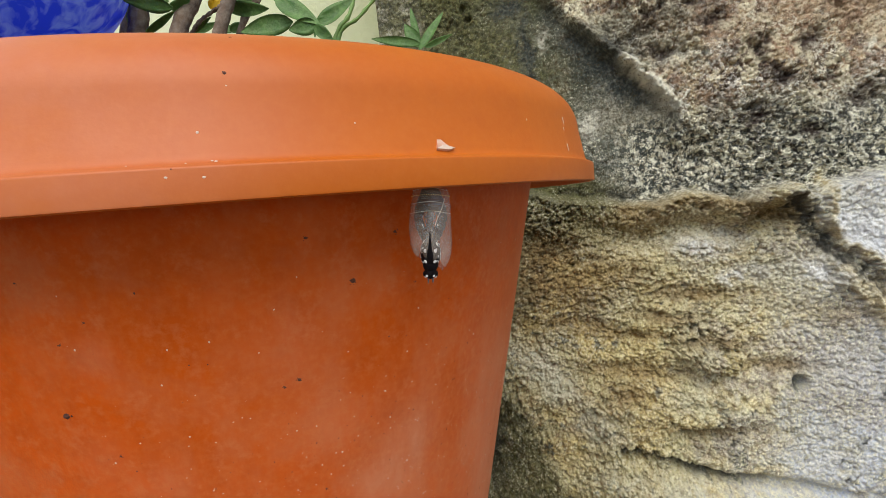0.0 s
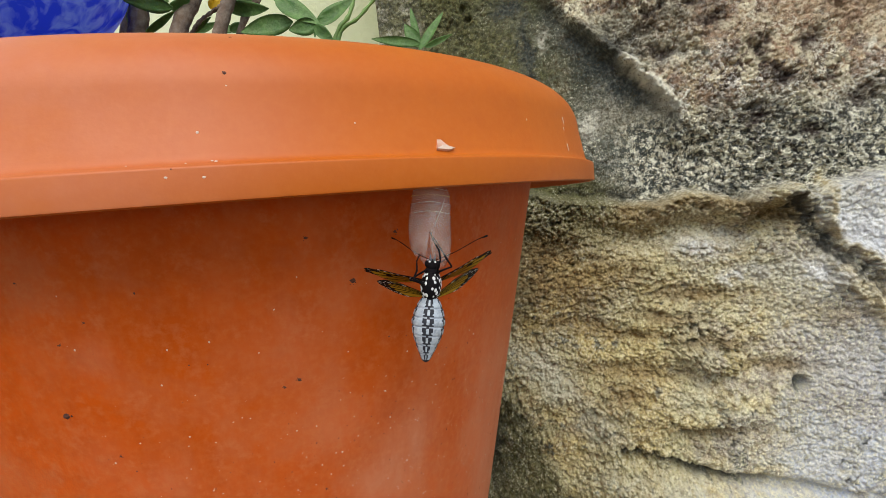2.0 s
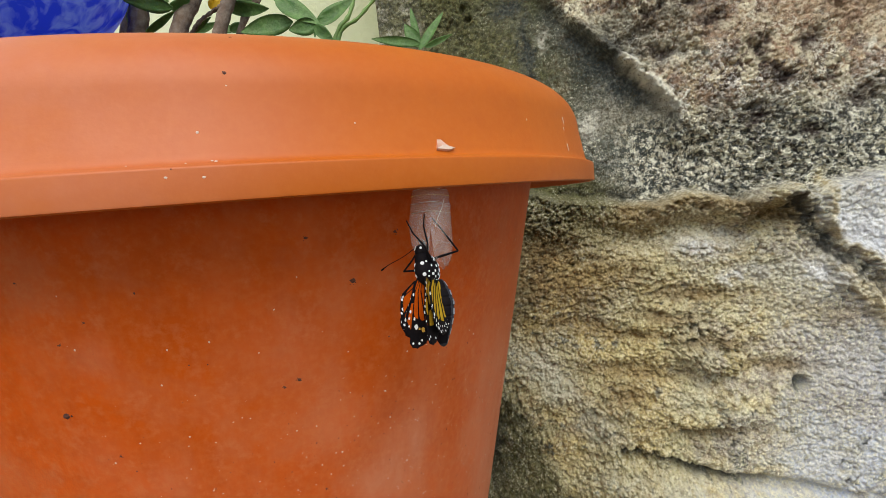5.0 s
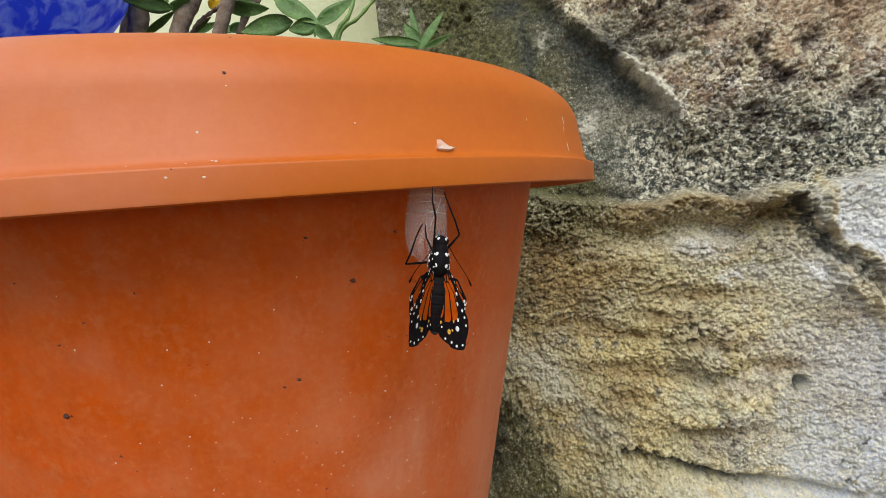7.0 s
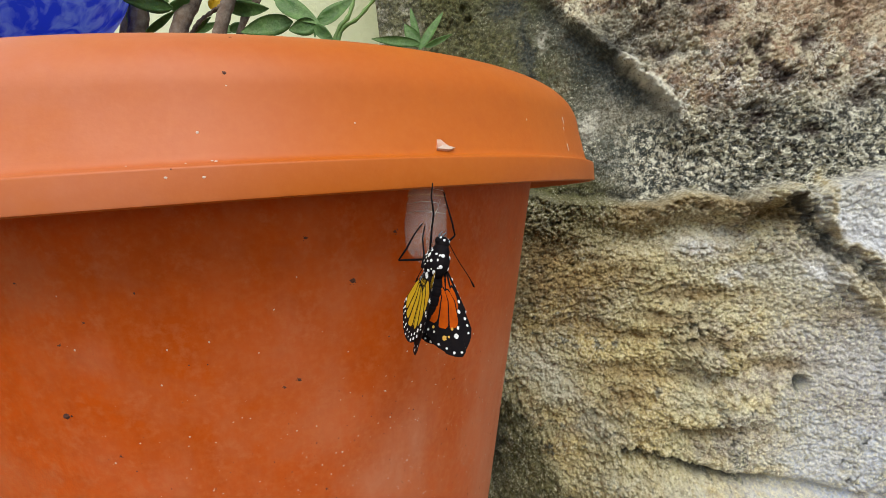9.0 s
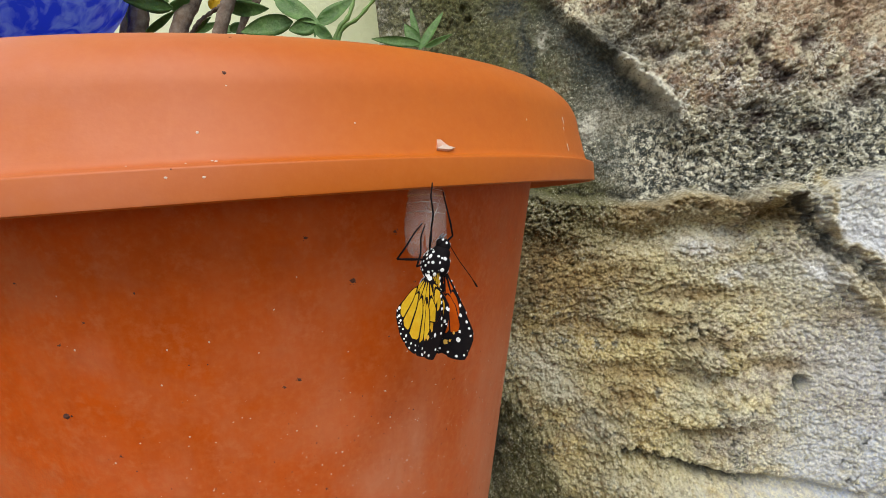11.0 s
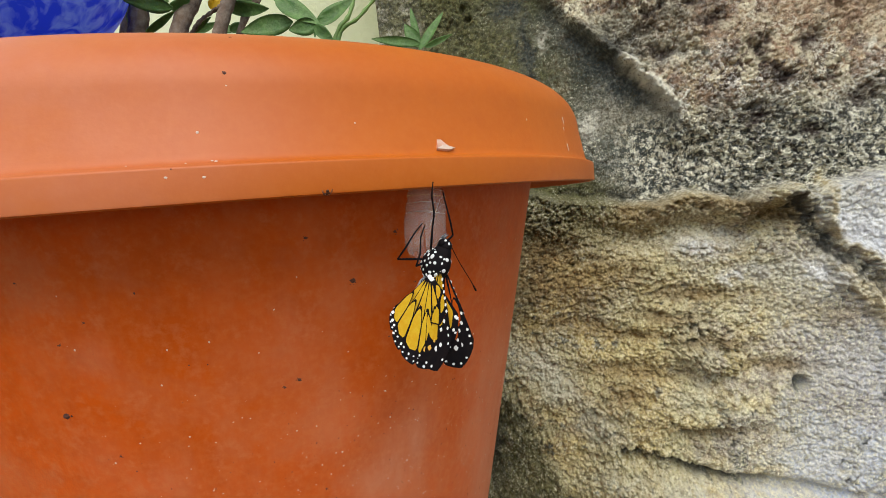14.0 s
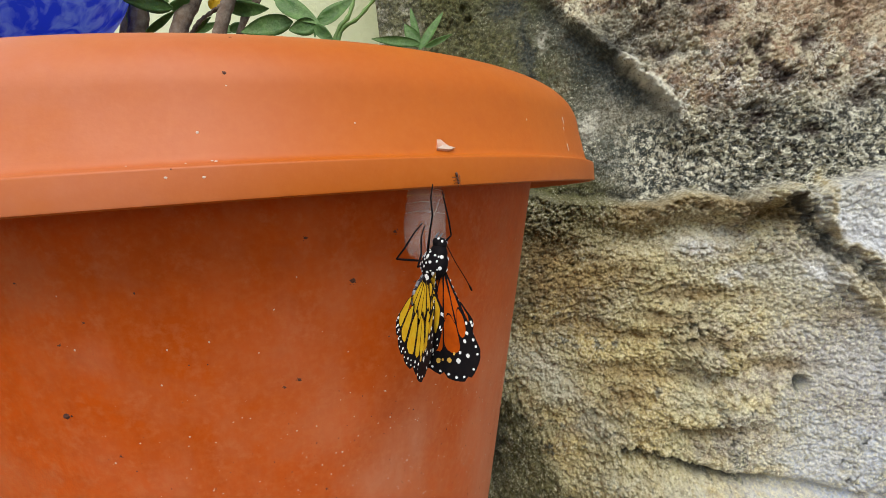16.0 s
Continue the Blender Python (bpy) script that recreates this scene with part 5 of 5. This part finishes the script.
def scale_dot(n, size, c, r, tall):
    """A flat patch of white scales on an ellipsoid, where the unit direction n meets it."""
    p = Vector((c[k] + size[k] * n[k] for k in range(3)))
    out = Vector((n[k] / size[k] for k in range(3))).normalized()
    side = Vector((0, 0, 1)).cross(out)
    side = side.normalized() if side.length > 1e-3 else Vector((1, 0, 0))
    upward = out.cross(side)
    v, f = ellipsoid((0, 0, 0), (r, r * tall, r * 0.32), 10, 6)
    return [tuple((p + side * a + upward * b + out * h) * K) for a, b, h in v], f, 1


def butterfly():
    """Monarch: thorax at the origin, head up (+z), back towards +y."""
    root = tagged(new("butterfly"), "black, orange and white monarch butterfly freshly out of its chrysalis", "butterfly")
    rng = random.Random(5)
    pieces = [scaled(ellipsoid((0, 1, 0), (18, 26, 28), 28, 18)), scaled(ellipsoid((0, 3, 18), (14, 17, 18), 16, 10))]
    placed = []
    for _ in range(900):
        a, b = rng.uniform(0, 2 * math.pi), rng.uniform(0.25, math.pi - 0.35)
        n = Vector((math.sin(b) * math.cos(a), math.sin(b) * math.sin(a), math.cos(b)))
        if any((n - q).length < 0.27 for q in placed) or len(placed) > 130 or abs(n.x) < (0.62 if n.y > 0 else 0.16) or (n.y < -0.5 and rng.random() < 0.6):
            continue
        placed.append(n)
        pieces.append(scale_dot(n, (18, 26, 28), (0, 1, 0), rng.uniform(1.5, 3.3), rng.uniform(0.8, 1.5)))
    for x, z in ((-9, 16), (9, 16), (-10, -4), (10, -4)):
        n = Vector((x / 20, 0, z / 30))
        n.y = math.sqrt(max(0.05, 1 - n.x ** 2 - n.z ** 2))
        pieces.append(scale_dot(n, (18, 26, 28), (0, 1, 0), 3.4, 1.0))
    v, f, i = joined(pieces)
    part("thorax", v, f, [M_BLACK, M_DOT], root, "black thorax with white dots", i)
    pieces = [scaled(ellipsoid((0, 1, 34), (11, 13, 12), 16, 10)), scaled(ellipsoid((8.5, -2, 37), (5, 6.5, 6.5), 10, 8)), scaled(ellipsoid((-8.5, -2, 37), (5, 6.5, 6.5), 10, 8))]
    for x, y, z in ((-6, 9, 40), (6, 9, 40), (0, 11, 33), (-5, -10, 42), (5, -10, 42), (-12, 3, 45), (12, 3, 45)):
        n = Vector((x / 12, y / 12, (z - 36) / 11)).normalized()
        pieces.append(scale_dot(n, (12, 12, 11), (0, 0, 36), 2.2, 1.2))
    v, f, i = joined(pieces)
    part("head", v, f, [M_BLACK, M_DOT], root, "black head with white dots", i)
    for s in (-1, 1):
        v, f = tube([(3 * s * K, -9 * K, 42 * K), (4 * s * K, -8 * K, 47 * K), (4.2 * s * K, -4 * K, 54 * K)], [2.0 * K, 1.7 * K, 0.6 * K], 8)
        part("palp", v, f, M_ABDP, root, "pale furry mouth palp")
    # abdomen: pale patches beside a dashed line below, dull and dark above
    n, rows = 72, 84
    verts, faces, idx = [], [], []
    for j in range(rows + 1):
        t = j / rows
        r = float(steps(t, [(0, 15), (0.08, 21), (0.2, 27), (0.36, 31), (0.55, 28), (0.75, 19), (0.9, 11), (0.97, 7), (1, 2)]))
        r *= 1 - 0.06 * math.exp(-((t * 7 - round(t * 7)) / 0.09) ** 2)
        for k in range(n):
            a = 2 * math.pi * k / n
            verts.append((r * 0.96 * math.cos(a) * K, r * 0.78 * math.sin(a) * K, -t * 112 * K))
    for j in range(rows):
        t = (j + 0.5) / rows
        for k in range(n):
            a, b = j * n + k, j * n + (k + 1) % n
            faces.append((a, a + n, b + n, b))
            off = abs(((k + 0.5) / n * 360 - 270 + 180) % 360 - 180)
            seg = t * 7 % 1
            ring = min(seg, 1 - seg)
            wavy = 2.0 * math.sin(seg * 6.28 + 0.5)
            if off > 100:
                m = 3
            elif off < 5.5 + wavy:
                m = 1 if 0.18 < seg < 0.72 else 2
            elif off < 19 + wavy:
                m = 2 if ring > 0.07 else 0
            elif off < 58 - wavy:
                m = 1 if ring > 0.07 else (2 if ring < 0.03 else 0)
            elif off < 64:
                m = 2 if 0.15 < seg < 0.85 else 0
            else:
                m = 0 if 0.25 < seg < 0.8 and off < 86 else 2
            idx.append(2 if t > 0.95 else m)
    abdomen = part("abdomen", verts, faces, [M_ABD, M_ABDW, M_ABDD, M_BLACK], root, "swollen pale grey abdomen with dark stripes", idx)
    made = wings(root)
    legs = []
    for hip, side in (((-8, -14, 16), -1), ((8, -14, 16), 1), ((-9, -17, 0), -1), ((9, -17, 0), 1)):
        v, f = tube([(0, 0, 0), (0, 0, -0.5 * FEMUR * K), (0, 0, -FEMUR * K)], [1.7 * K, 2.2 * K, 1.5 * K], 8)
        femur = part("leg", v, f, M_BLACK, root)
        v, f = tube([(0, 0, 0), (2.6 * K, 0, -0.3 * TIBIA * K), (-2.2 * K, 1.0 * K, -0.7 * TIBIA * K), (0, 0, -TIBIA * K)], [1.5 * K, 1.7 * K, 1.3 * K, 1.0 * K], 8)
        tibia = part("shin", v, f, M_BLACK, femur)
        legs.append((femur, tibia, Vector(hip) * K, side))
    feelers = []
    for s in (-1, 1):
        pts = spline([(0, 0, 0), (s * 3, 2, 40), (s * 2, 5, 85), (s * 5, 8, 108)], 6)
        r = [0.7 * K] * (len(pts) - 5) + [0.9 * K, 1.2 * K, 1.7 * K, 1.8 * K, 1.2 * K]
        v, f = tube([p * K for p in pts], r, 6)
        feelers.append(part("antenna", v, f, M_BLACK, root, "thin black clubbed antenna"))
    return root, abdomen, made, legs, feelers


FEMUR, TIBIA = 46, 74


# ---- ant ----
def ant():
    root = tagged(new("ant"), "tiny dark brown ant walking on the pot rim", "ant")
    u = 0.0006
    v, f = ellipsoid((0, 0, u), (0.7 * u, 1.5 * u, 0.7 * u), 10, 8)
    part("abdomen", [(p[0], p[1] - 2.3 * u, p[2]) for p in v], f, M_ANT, root)
    v, f = ellipsoid((0, 0, u), (0.45 * u, 1.1 * u, 0.5 * u), 10, 8)
    part("thorax", v, f, M_ANT, root)
    v, f = ellipsoid((0, 1.8 * u, u), (0.6 * u, 0.75 * u, 0.55 * u), 10, 8)
    part("head", v, f, M_ANT, root)
    for s in (-1, 1):
        for y, e in ((-0.6, -1.6), (0.0, 0.1), (0.6, 1.7)):
            v, f = tube([(0.3 * s * u, y * u, 0.9 * u), (1.3 * s * u, (y + e) / 2 * u, 1.5 * u), (2.3 * s * u, e * u, 0.05 * u)], 0.14 * u, 5)
            part("leg", v, f, M_ANT, root)
        v, f = tube([(0.3 * s * u, 2.3 * u, 1.1 * u), (0.9 * s * u, 3.0 * u, 1.5 * u), (1.0 * s * u, 3.9 * u, 1.0 * u)], 0.1 * u, 5)
        part("feeler", v, f, M_ANT, root)
    return root


# ---- movement ----
# each channel: (seconds, value); lengths in the butterfly's units, angles in degrees
BODY_X = [(0, 762), (1.6, 760), (1.633, 755), (1.667, 752), (1.7, 760), (1.9, 758), (2.0, 763), (2.1, 763), (2.2, 765), (2.4, 764), (2.5, 745), (2.6, 743), (2.8, 764), (3.0, 758), (3.2, 750), (3.4, 751), (3.5, 741), (3.7, 754), (3.8, 748), (3.9, 742), (4.0, 746), (4.2, 748), (6.3, 774), (6.5, 774), (7.0, 777), (7.3, 777), (7.5, 775), (8.0, 773), (9.0, 772), (9.2, 776), (11.3, 770), (12.5, 770), (14.0, 771), (15.0, 769), (15.5, 764), (16.0, 769)]
BODY_Y = [(0, 448), (0.5, 452), (1.0, 461), (1.6, 474), (1.633, 478), (1.667, 485), (1.7, 502), (1.9, 505), (2.0, 504), (2.2, 502), (2.4, 500), (2.5, 480), (2.6, 482), (2.8, 502), (3.0, 506), (3.2, 494), (3.4, 491), (3.5, 482), (3.7, 484), (3.8, 474), (3.9, 476), (4.0, 500), (4.2, 486), (6.3, 466), (7.0, 464), (9.0, 464), (9.2, 466), (16.0, 466)]
BODY_D = [(0, 0), (1.6, 0), (1.7, -14), (4.2, -22), (6.3, -50), (16.0, -50)]
# roll: lean of the head to the right; 180 while it hangs in the skin
BODY_ROLL = [(0, 180), (1.6, 180), (1.633, 120), (1.667, 60), (1.7, 2), (1.9, 3), (2.0, 4), (2.4, 2), (2.5, -38), (2.6, -36), (2.8, 5), (3.0, -4), (3.2, -10), (3.4, -18), (3.5, -45), (3.7, -24), (3.8, -22), (3.9, -36), (4.0, -18), (4.2, -40), (6.3, 26), (6.5, 30), (7.0, 6), (7.3, 3), (7.5, 14), (8.0, 16), (9.0, 18), (9.2, 2), (11.3, 24), (12.5, 22), (13.0, 20), (14.0, 26), (15.0, 22), (15.5, 6), (16.0, 16)]
# yaw: 0 shows the belly, 180 the back
BODY_YAW = [(0, 180), (1.6, 180), (1.633, 120), (1.667, 60), (1.7, 0), (1.9, 0), (2.4, 0), (2.5, 80), (2.6, 82), (2.8, -12), (3.0, 20), (3.2, 28), (3.4, 55), (3.5, 88), (3.7, 60), (3.8, 66), (3.9, 100), (4.0, 30), (4.2, 86), (5.2, 150), (6.3, 220), (6.5, 233), (6.7, 231), (7.0, 190), (7.3, 184), (7.5, 215), (8.0, 226), (9.0, 224), (9.2, 182), (10.2, 210), (11.3, 242), (12.0, 232), (12.5, 235), (13.0, 232), (13.5, 232), (14.0, 246), (15.0, 234), (15.5, 187), (15.7, 200), (16.0, 228)]
OPEN = [(0, 150), (1.6, 150), (1.633, 120), (1.667, 100), (1.7, 66), (1.9, 66), (2.0, 84), (2.1, 84), (2.2, 78), (2.3, 78), (2.4, 66), (2.5, 6), (2.6, 6), (2.8, 62), (3.0, 58), (3.2, 50), (3.4, 34), (3.5, 6), (3.7, 18), (3.9, 18), (4.0, 50), (4.2, 6), (6.3, 30), (6.5, 30), (7.0, 36), (7.3, 36), (8.0, 32), (9.0, 32), (9.2, 34), (11.3, 28), (12.5, 28), (14.0, 26), (15.0, 28), (15.5, 30), (16.0, 32)]
SPLIT = [(0, 0), (2.4, 0), (2.5, 0), (2.6, 0), (2.8, 30), (3.0, 34), (3.4, 20), (3.5, 0), (3.9, 0), (4.0, 24), (4.2, 0), (16.0, 0)]
SWING = [(0, 0), (1.6, 0), (1.633, 40), (1.667, 90), (1.7, 140), (1.9, 132), (2.0, 102), (2.1, 100), (2.2, 58), (2.3, 56), (2.4, 36), (2.5, 45), (2.6, 43), (2.8, 38), (3.0, 45), (3.2, 42), (3.4, 36), (3.5, 44), (3.7, 36), (3.9, 42), (4.0, 38), (4.2, 46), (6.3, 18), (6.7, 18), (7.0, 6), (7.3, 6), (7.5, 10), (9.0, 12), (9.2, 6), (11.3, 20), (15.0, 20), (15.5, 4), (16.0, 16)]
SWING_B = [(0, 0), (1.6, 0), (1.633, 40), (1.667, 90), (1.7, 128), (1.9, 134), (2.0, 128), (2.1, 122), (2.2, 56), (2.3, 52), (2.4, 36), (2.5, 45), (2.6, 43), (2.8, 24), (3.0, 24), (3.2, 24), (3.4, 30), (3.5, 44), (3.7, 36), (3.9, 42), (4.0, 26), (4.2, 46), (6.3, 28), (6.7, 28), (7.0, 6), (7.3, 6), (7.5, 16), (9.0, 18), (9.2, 6), (11.3, 30), (15.0, 30), (15.5, 4), (16.0, 26)]
TUCK = [(0, 1), (1.6, 1), (1.7, 0), (16.0, 0)]
FILL = [(0, 0.0), (2.3, 0.0), (2.5, 0.18), (4.2, 0.18), (6.3, 0.26), (7.0, 0.42), (9.2, 0.54), (11.3, 0.60), (14.0, 0.76), (15.0, 0.92), (16.0, 1.02)]
FILL_HIND = [(0, 0.0), (2.3, 0.0), (2.5, 0.18), (4.2, 0.14), (6.3, 0.24), (7.0, 0.29), (9.0, 0.46), (11.3, 0.72), (14.0, 0.94), (16.0, 1.04)]
BELLY = [(0, 0), (2.4, 0), (2.5, -8), (4.2, -8), (6.3, -8), (7.0, -6), (9.2, -6), (11.3, 2), (15.0, 2), (15.5, -18), (16.0, -8)]
DRAWN = [(0, 0), (3.4, 0), (3.5, -8), (3.7, -12), (3.9, -12), (4.0, 0), (4.2, 0), (6.3, 2), (7.0, 14), (9.2, 14), (16.0, 8)]
SINK = [(0, 0), (4.2, 0), (6.3, -10), (7.0, -4), (7.3, -4), (7.5, -10), (9.0, -10), (9.2, -4), (11.3, -14), (15.0, -14), (15.5, -4), (16.0, -12)]
BEND = [(0, 0), (1.6, 0), (2.4, 0), (2.5, -12), (2.6, -12), (2.8, -2), (3.0, -4), (3.4, -8), (3.5, -20), (3.7, -10), (3.9, -20), (4.0, -4), (4.2, -18), (6.3, -8), (15.0, -8), (15.5, 6), (16.0, -4)]
NARROW = [(0, 0), (1.6, 0), (4.2, 0), (6.3, 20), (6.7, 20), (7.0, -5), (7.3, -5), (7.5, 12), (9.0, 14), (9.2, -5), (11.3, 22), (15.0, 22), (15.5, 2), (16.0, 18)]
NARROW_B = [(0, 0), (4.2, 0), (6.3, -5), (16.0, -5)]
FLANK = [(0, 0), (4.2, 0), (6.3, 8), (16.0, 8)]
TRAIL = [(0, 0), (1.6, 0), (1.7, 6), (2.1, 6), (2.3, 12), (2.8, 22), (4.2, 20), (6.3, 14), (6.7, 14), (7.0, -14), (7.3, -14), (7.5, 0), (9.0, 4), (9.2, -14), (11.3, 0), (15.0, 0), (15.5, -12), (16.0, 2)]
TRAIL_B = [(0, 0), (1.6, 0), (1.7, 6), (2.1, 6), (2.3, 12), (2.8, 22), (4.2, 20), (6.3, -12), (6.7, -12), (7.0, -14), (7.3, -14), (7.5, -14), (9.0, -13), (9.2, -14), (11.3, -11), (15.0, -11), (15.5, -12), (16.0, -6)]
TWIST = [(0, 0), (1.6, 0), (1.633, 25), (1.667, 50), (1.7, 72), (1.9, 74), (2.0, 70), (2.1, 68), (2.2, 12), (2.3, 8), (2.4, 0), (16.0, 0)]
SKIN_LEAN = [(0, 0), (1.7, 1), (2.4, 1), (2.5, -4), (2.6, -5), (2.8, -2), (3.4, -2), (3.5, -3), (3.9, -6), (4.0, -2), (4.2, -3), (6.3, 1), (7.0, 1), (16.0, 1)]


def at(channel, t):
    return float(steps(t, channel))


def body_pose(t):
    """Butterfly's pose in the hanging space."""
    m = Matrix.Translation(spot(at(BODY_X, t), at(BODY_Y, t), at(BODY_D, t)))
    return m @ Matrix.Rotation(radians(at(BODY_ROLL, t)), 4, "Y") @ Matrix.Rotation(radians(at(BODY_YAW, t)), 4, "Z")


def bone(hip, knee, hint):
    """A pose at hip whose -z points to knee and whose y keeps near hint."""
    z = (hip - knee).normalized()
    x = hint.cross(z)
    x = x.normalized() if x.length > 1e-4 else z.orthogonal().normalized()
    m = Matrix((x, z.cross(x), z)).transposed().to_4x4()
    m.translation = hip
    return m


def leg_rows(hip, times, foot_at, pole_at):
    upper, lower = [], []
    a, b = FEMUR * K, TIBIA * K
    for t in times:
        body = body_pose(t).inverted()
        foot, pole = foot_at(t, body), pole_at(t, body)
        d = foot - hip
        L = min(max(d.length, abs(a - b) * 1.05), (a + b) * 0.995)
        d = d.normalized()
        side = (pole - d * pole.dot(d)).normalized()
        c = (a * a + L * L - b * b) / (2 * a * L)
        knee = hip + d * (a * c) + side * (a * math.sqrt(max(0, 1 - c * c)))
        foot = hip + d * L
        m = bone(hip, knee, side)
        upper.append((t, m))
        lower.append((t, m.inverted() @ bone(knee, foot, side)))
    return upper, lower


def motions():
    channels = (BODY_X, BODY_Y, BODY_D, BODY_ROLL, BODY_YAW, OPEN, SWING, SWING_B, TWIST, SPLIT, TUCK, FILL, FILL_HIND, BEND, NARROW)
    times = sorted({round(q[0], 3) for c in channels for q in c} | {1.65})
    root, abdomen, made, legs, feelers = BUTTERFLY
    walk(root, [(t, HANG @ body_pose(t)) for t in times])
    walk(abdomen, [(t, pose(at(SINK, t) * K, at(BELLY, t) * K, (-22 + at(DRAWN, t)) * K, -at(BEND, t))) for t in times])
    for side, w in made.items():
        for name, p, shape, fill in (("fore", (8.0, 12, 4), FORE, FILL), ("hind", (12.0, 9, -15), HIND, FILL_HIND)):
            base, rays = w[name]
            place = []
            for t in times:
                tuck = at(TUCK, t)
                x, y, z = p[0] - 2 * tuck + (at(FLANK, t) if name == "hind" else 0), p[1] * (1 - tuck) - 6 * tuck, p[2]
                turn = at(OPEN, t) - side * at(SPLIT, t) - (at(NARROW if side > 0 else NARROW_B, t) if name == "hind" else 0)
                m = Matrix.Translation(Vector((side * x, y, z)) * K) @ Matrix.Rotation(radians(-side * turn), 4, "Z")
                swing = at(SWING if side < 0 else SWING_B, t) - (at(TRAIL if side > 0 else TRAIL_B, t) if name == "fore" else 0)
                m = m @ Matrix.Rotation(radians(swing), 4, "X") @ Matrix.Rotation(radians(-side * at(TWIST, t)), 4, "Z")
                place.append((t, m))
            walk(base, place)
            for k, ob in enumerate(rays):
                way = ray_point(shape, k, 0.0, 1.0, 0.0, side)
                mid, fold = shape["fold"]
                lean = (mid - (shape["rays"][k][0] + shape["rays"][k][1]) / 2) * fold
                walk(ob, [(t, m @ Matrix.Rotation(radians(lean * max(0.0, 1 - at(fill, t))), 4, "X") @ Matrix.Translation(-way * (1 - shape["short"]) * (1 - at(fill, t)))) for t, m in place])
    # legs: folded in the skin, then hooked in the skin, then on the rim
    hold = [[(1.7, 761, 412, -8), (4.2, 761, 412, -10), (6.3, 786, 348, -60), (16.0, 783, 346, -60)],
            [(1.7, 763, 410, -8), (4.2, 764, 410, -10), (6.3, 768, 328, -104), (16.0, 769, 327, -104)],
            [(1.7, 742, 450, -10), (2.4, 746, 450, -10), (3.5, 790, 362, -40), (3.6, 758, 400, -20), (4.2, 752, 370, -30), (6.3, 754, 402, -46), (16.0, 753, 402, -46)],
            [(1.7, 790, 462, -10), (4.2, 776, 440, -10), (6.3, 750, 398, -46), (16.0, 749, 398, -46)]]
    poles = [(1, -0.3, -0.5), (0.15, -0.6, 0.3), (-0.3, -0.6, 0.3), (-1, -0.3, -0.3)]
    for (femur, tibia, hip, side), rows, pole in zip(legs, hold, poles):
        def foot_at(t, body):
            folded = Vector((side * 5, -26, -80 if hip.z > 0.001 else -98)) * K
            if t <= 1.6:
                return folded
            k = min(1.0, (t - 1.6) / 0.1)
            q = [float(np.interp(t, [r[0] for r in rows], [r[j] for r in rows])) for j in (1, 2, 3)]
            return folded.lerp(body @ spot(*q), k)

        def pole_at(t, body):
            if t <= 1.6:
                return Vector((side * 0.15, -1, 0))
            return (body.to_3x3() @ Vector(pole)).normalized()
        up, low = leg_rows(hip, times, foot_at, pole_at)
        walk(femur, up)
        walk(tibia, low)
    for s, f, rows in zip((-1, 1), feelers, (FEELER_A, FEELER_B)):
        base = Vector((s * 5, 2, 44)) * K
        keyed = []
        for t in times:
            folded = Vector((s * 6, -30, -60)) * K
            q = [float(np.interp(t, [r[0] for r in rows], [r[j] for r in rows])) for j in (1, 2, 3)]
            tip = folded.lerp(body_pose(t).inverted() @ spot(*q), min(1.0, max(0.0, (t - 1.6) / 0.1)))
            keyed.append((t, bone(base, 2 * base - tip, Vector((0, 1, 0.3)))))
        walk(f, keyed)
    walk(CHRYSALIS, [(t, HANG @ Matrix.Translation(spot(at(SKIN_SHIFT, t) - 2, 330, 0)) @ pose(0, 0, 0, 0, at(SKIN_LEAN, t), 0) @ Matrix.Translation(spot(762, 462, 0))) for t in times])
    rows = [(t, surface_pose(a, z, spin)) for t, a, z, spin in ANT_PATH]
    walk(ANT, rows)


SKIN_SHIFT = [(0, 762), (4.2, 763), (6.3, 756), (16.0, 754)]
FEELER_A = [(1.7, 720, 440, 10), (2.4, 735, 440, 20), (2.5, 650, 560, -10), (2.8, 690, 520, 0), (3.0, 628, 515, -10), (3.2, 690, 560, -10), (3.5, 613, 565, -10), (3.7, 667, 358, 0), (3.9, 618, 457, -10), (4.0, 680, 540, 0), (4.2, 656, 565, -10), (6.3, 860, 530, 20), (7.0, 855, 540, 30), (9.2, 855, 540, 30), (11.3, 850, 520, 20), (16.0, 852, 552, 20)]
FEELER_B = [(1.7, 822, 433, 0), (2.4, 826, 436, 0), (2.5, 690, 430, 20), (2.8, 817, 420, 0), (3.0, 800, 430, 0), (3.2, 830, 440, 0), (3.5, 670, 440, 20), (3.7, 690, 380, 20), (4.0, 700, 420, 20), (4.2, 690, 430, 20), (6.3, 700, 530, 40), (7.0, 698, 528, 30), (7.5, 700, 540, 60), (9.2, 700, 530, 30), (11.3, 720, 560, 70), (16.0, 720, 560, 70)]
ANT_PATH = [(0.0, 18, 0.24, 90), (10.9, 18, 0.24, 90), (11.3, 13.57, 0.2136, 120), (11.6, 12, 0.24, 110), (12.3, 8.4, 0.24, 140), (12.5, 8.25, 0.1735, 175), (12.7, 8.42, 0.1094, 190), (12.9, 7.09, 0.0436, 165), (13.1, 4.72, 0.0183, 150), (13.3, 4.55, 0.0114, 175), (13.5, 4.59, 0.0049, 180), (14.2, 4.91, 0.0031, 190), (14.6, 4.87, 0.0025, 200), (15.0, 4.81, 0.0061, 250), (15.4, 13.1, 0.0284, 285), (15.8, 16.94, 0.0505, 290), (15.9, 16.8, 0.03, 230), (16.0, 16.1, 0.008, 190)]

setting()
POT = pot()
marks(POT)
planting()
CHRYSALIS = pupal_skin()
BUTTERFLY = butterfly()
ANT = ant()
motions()
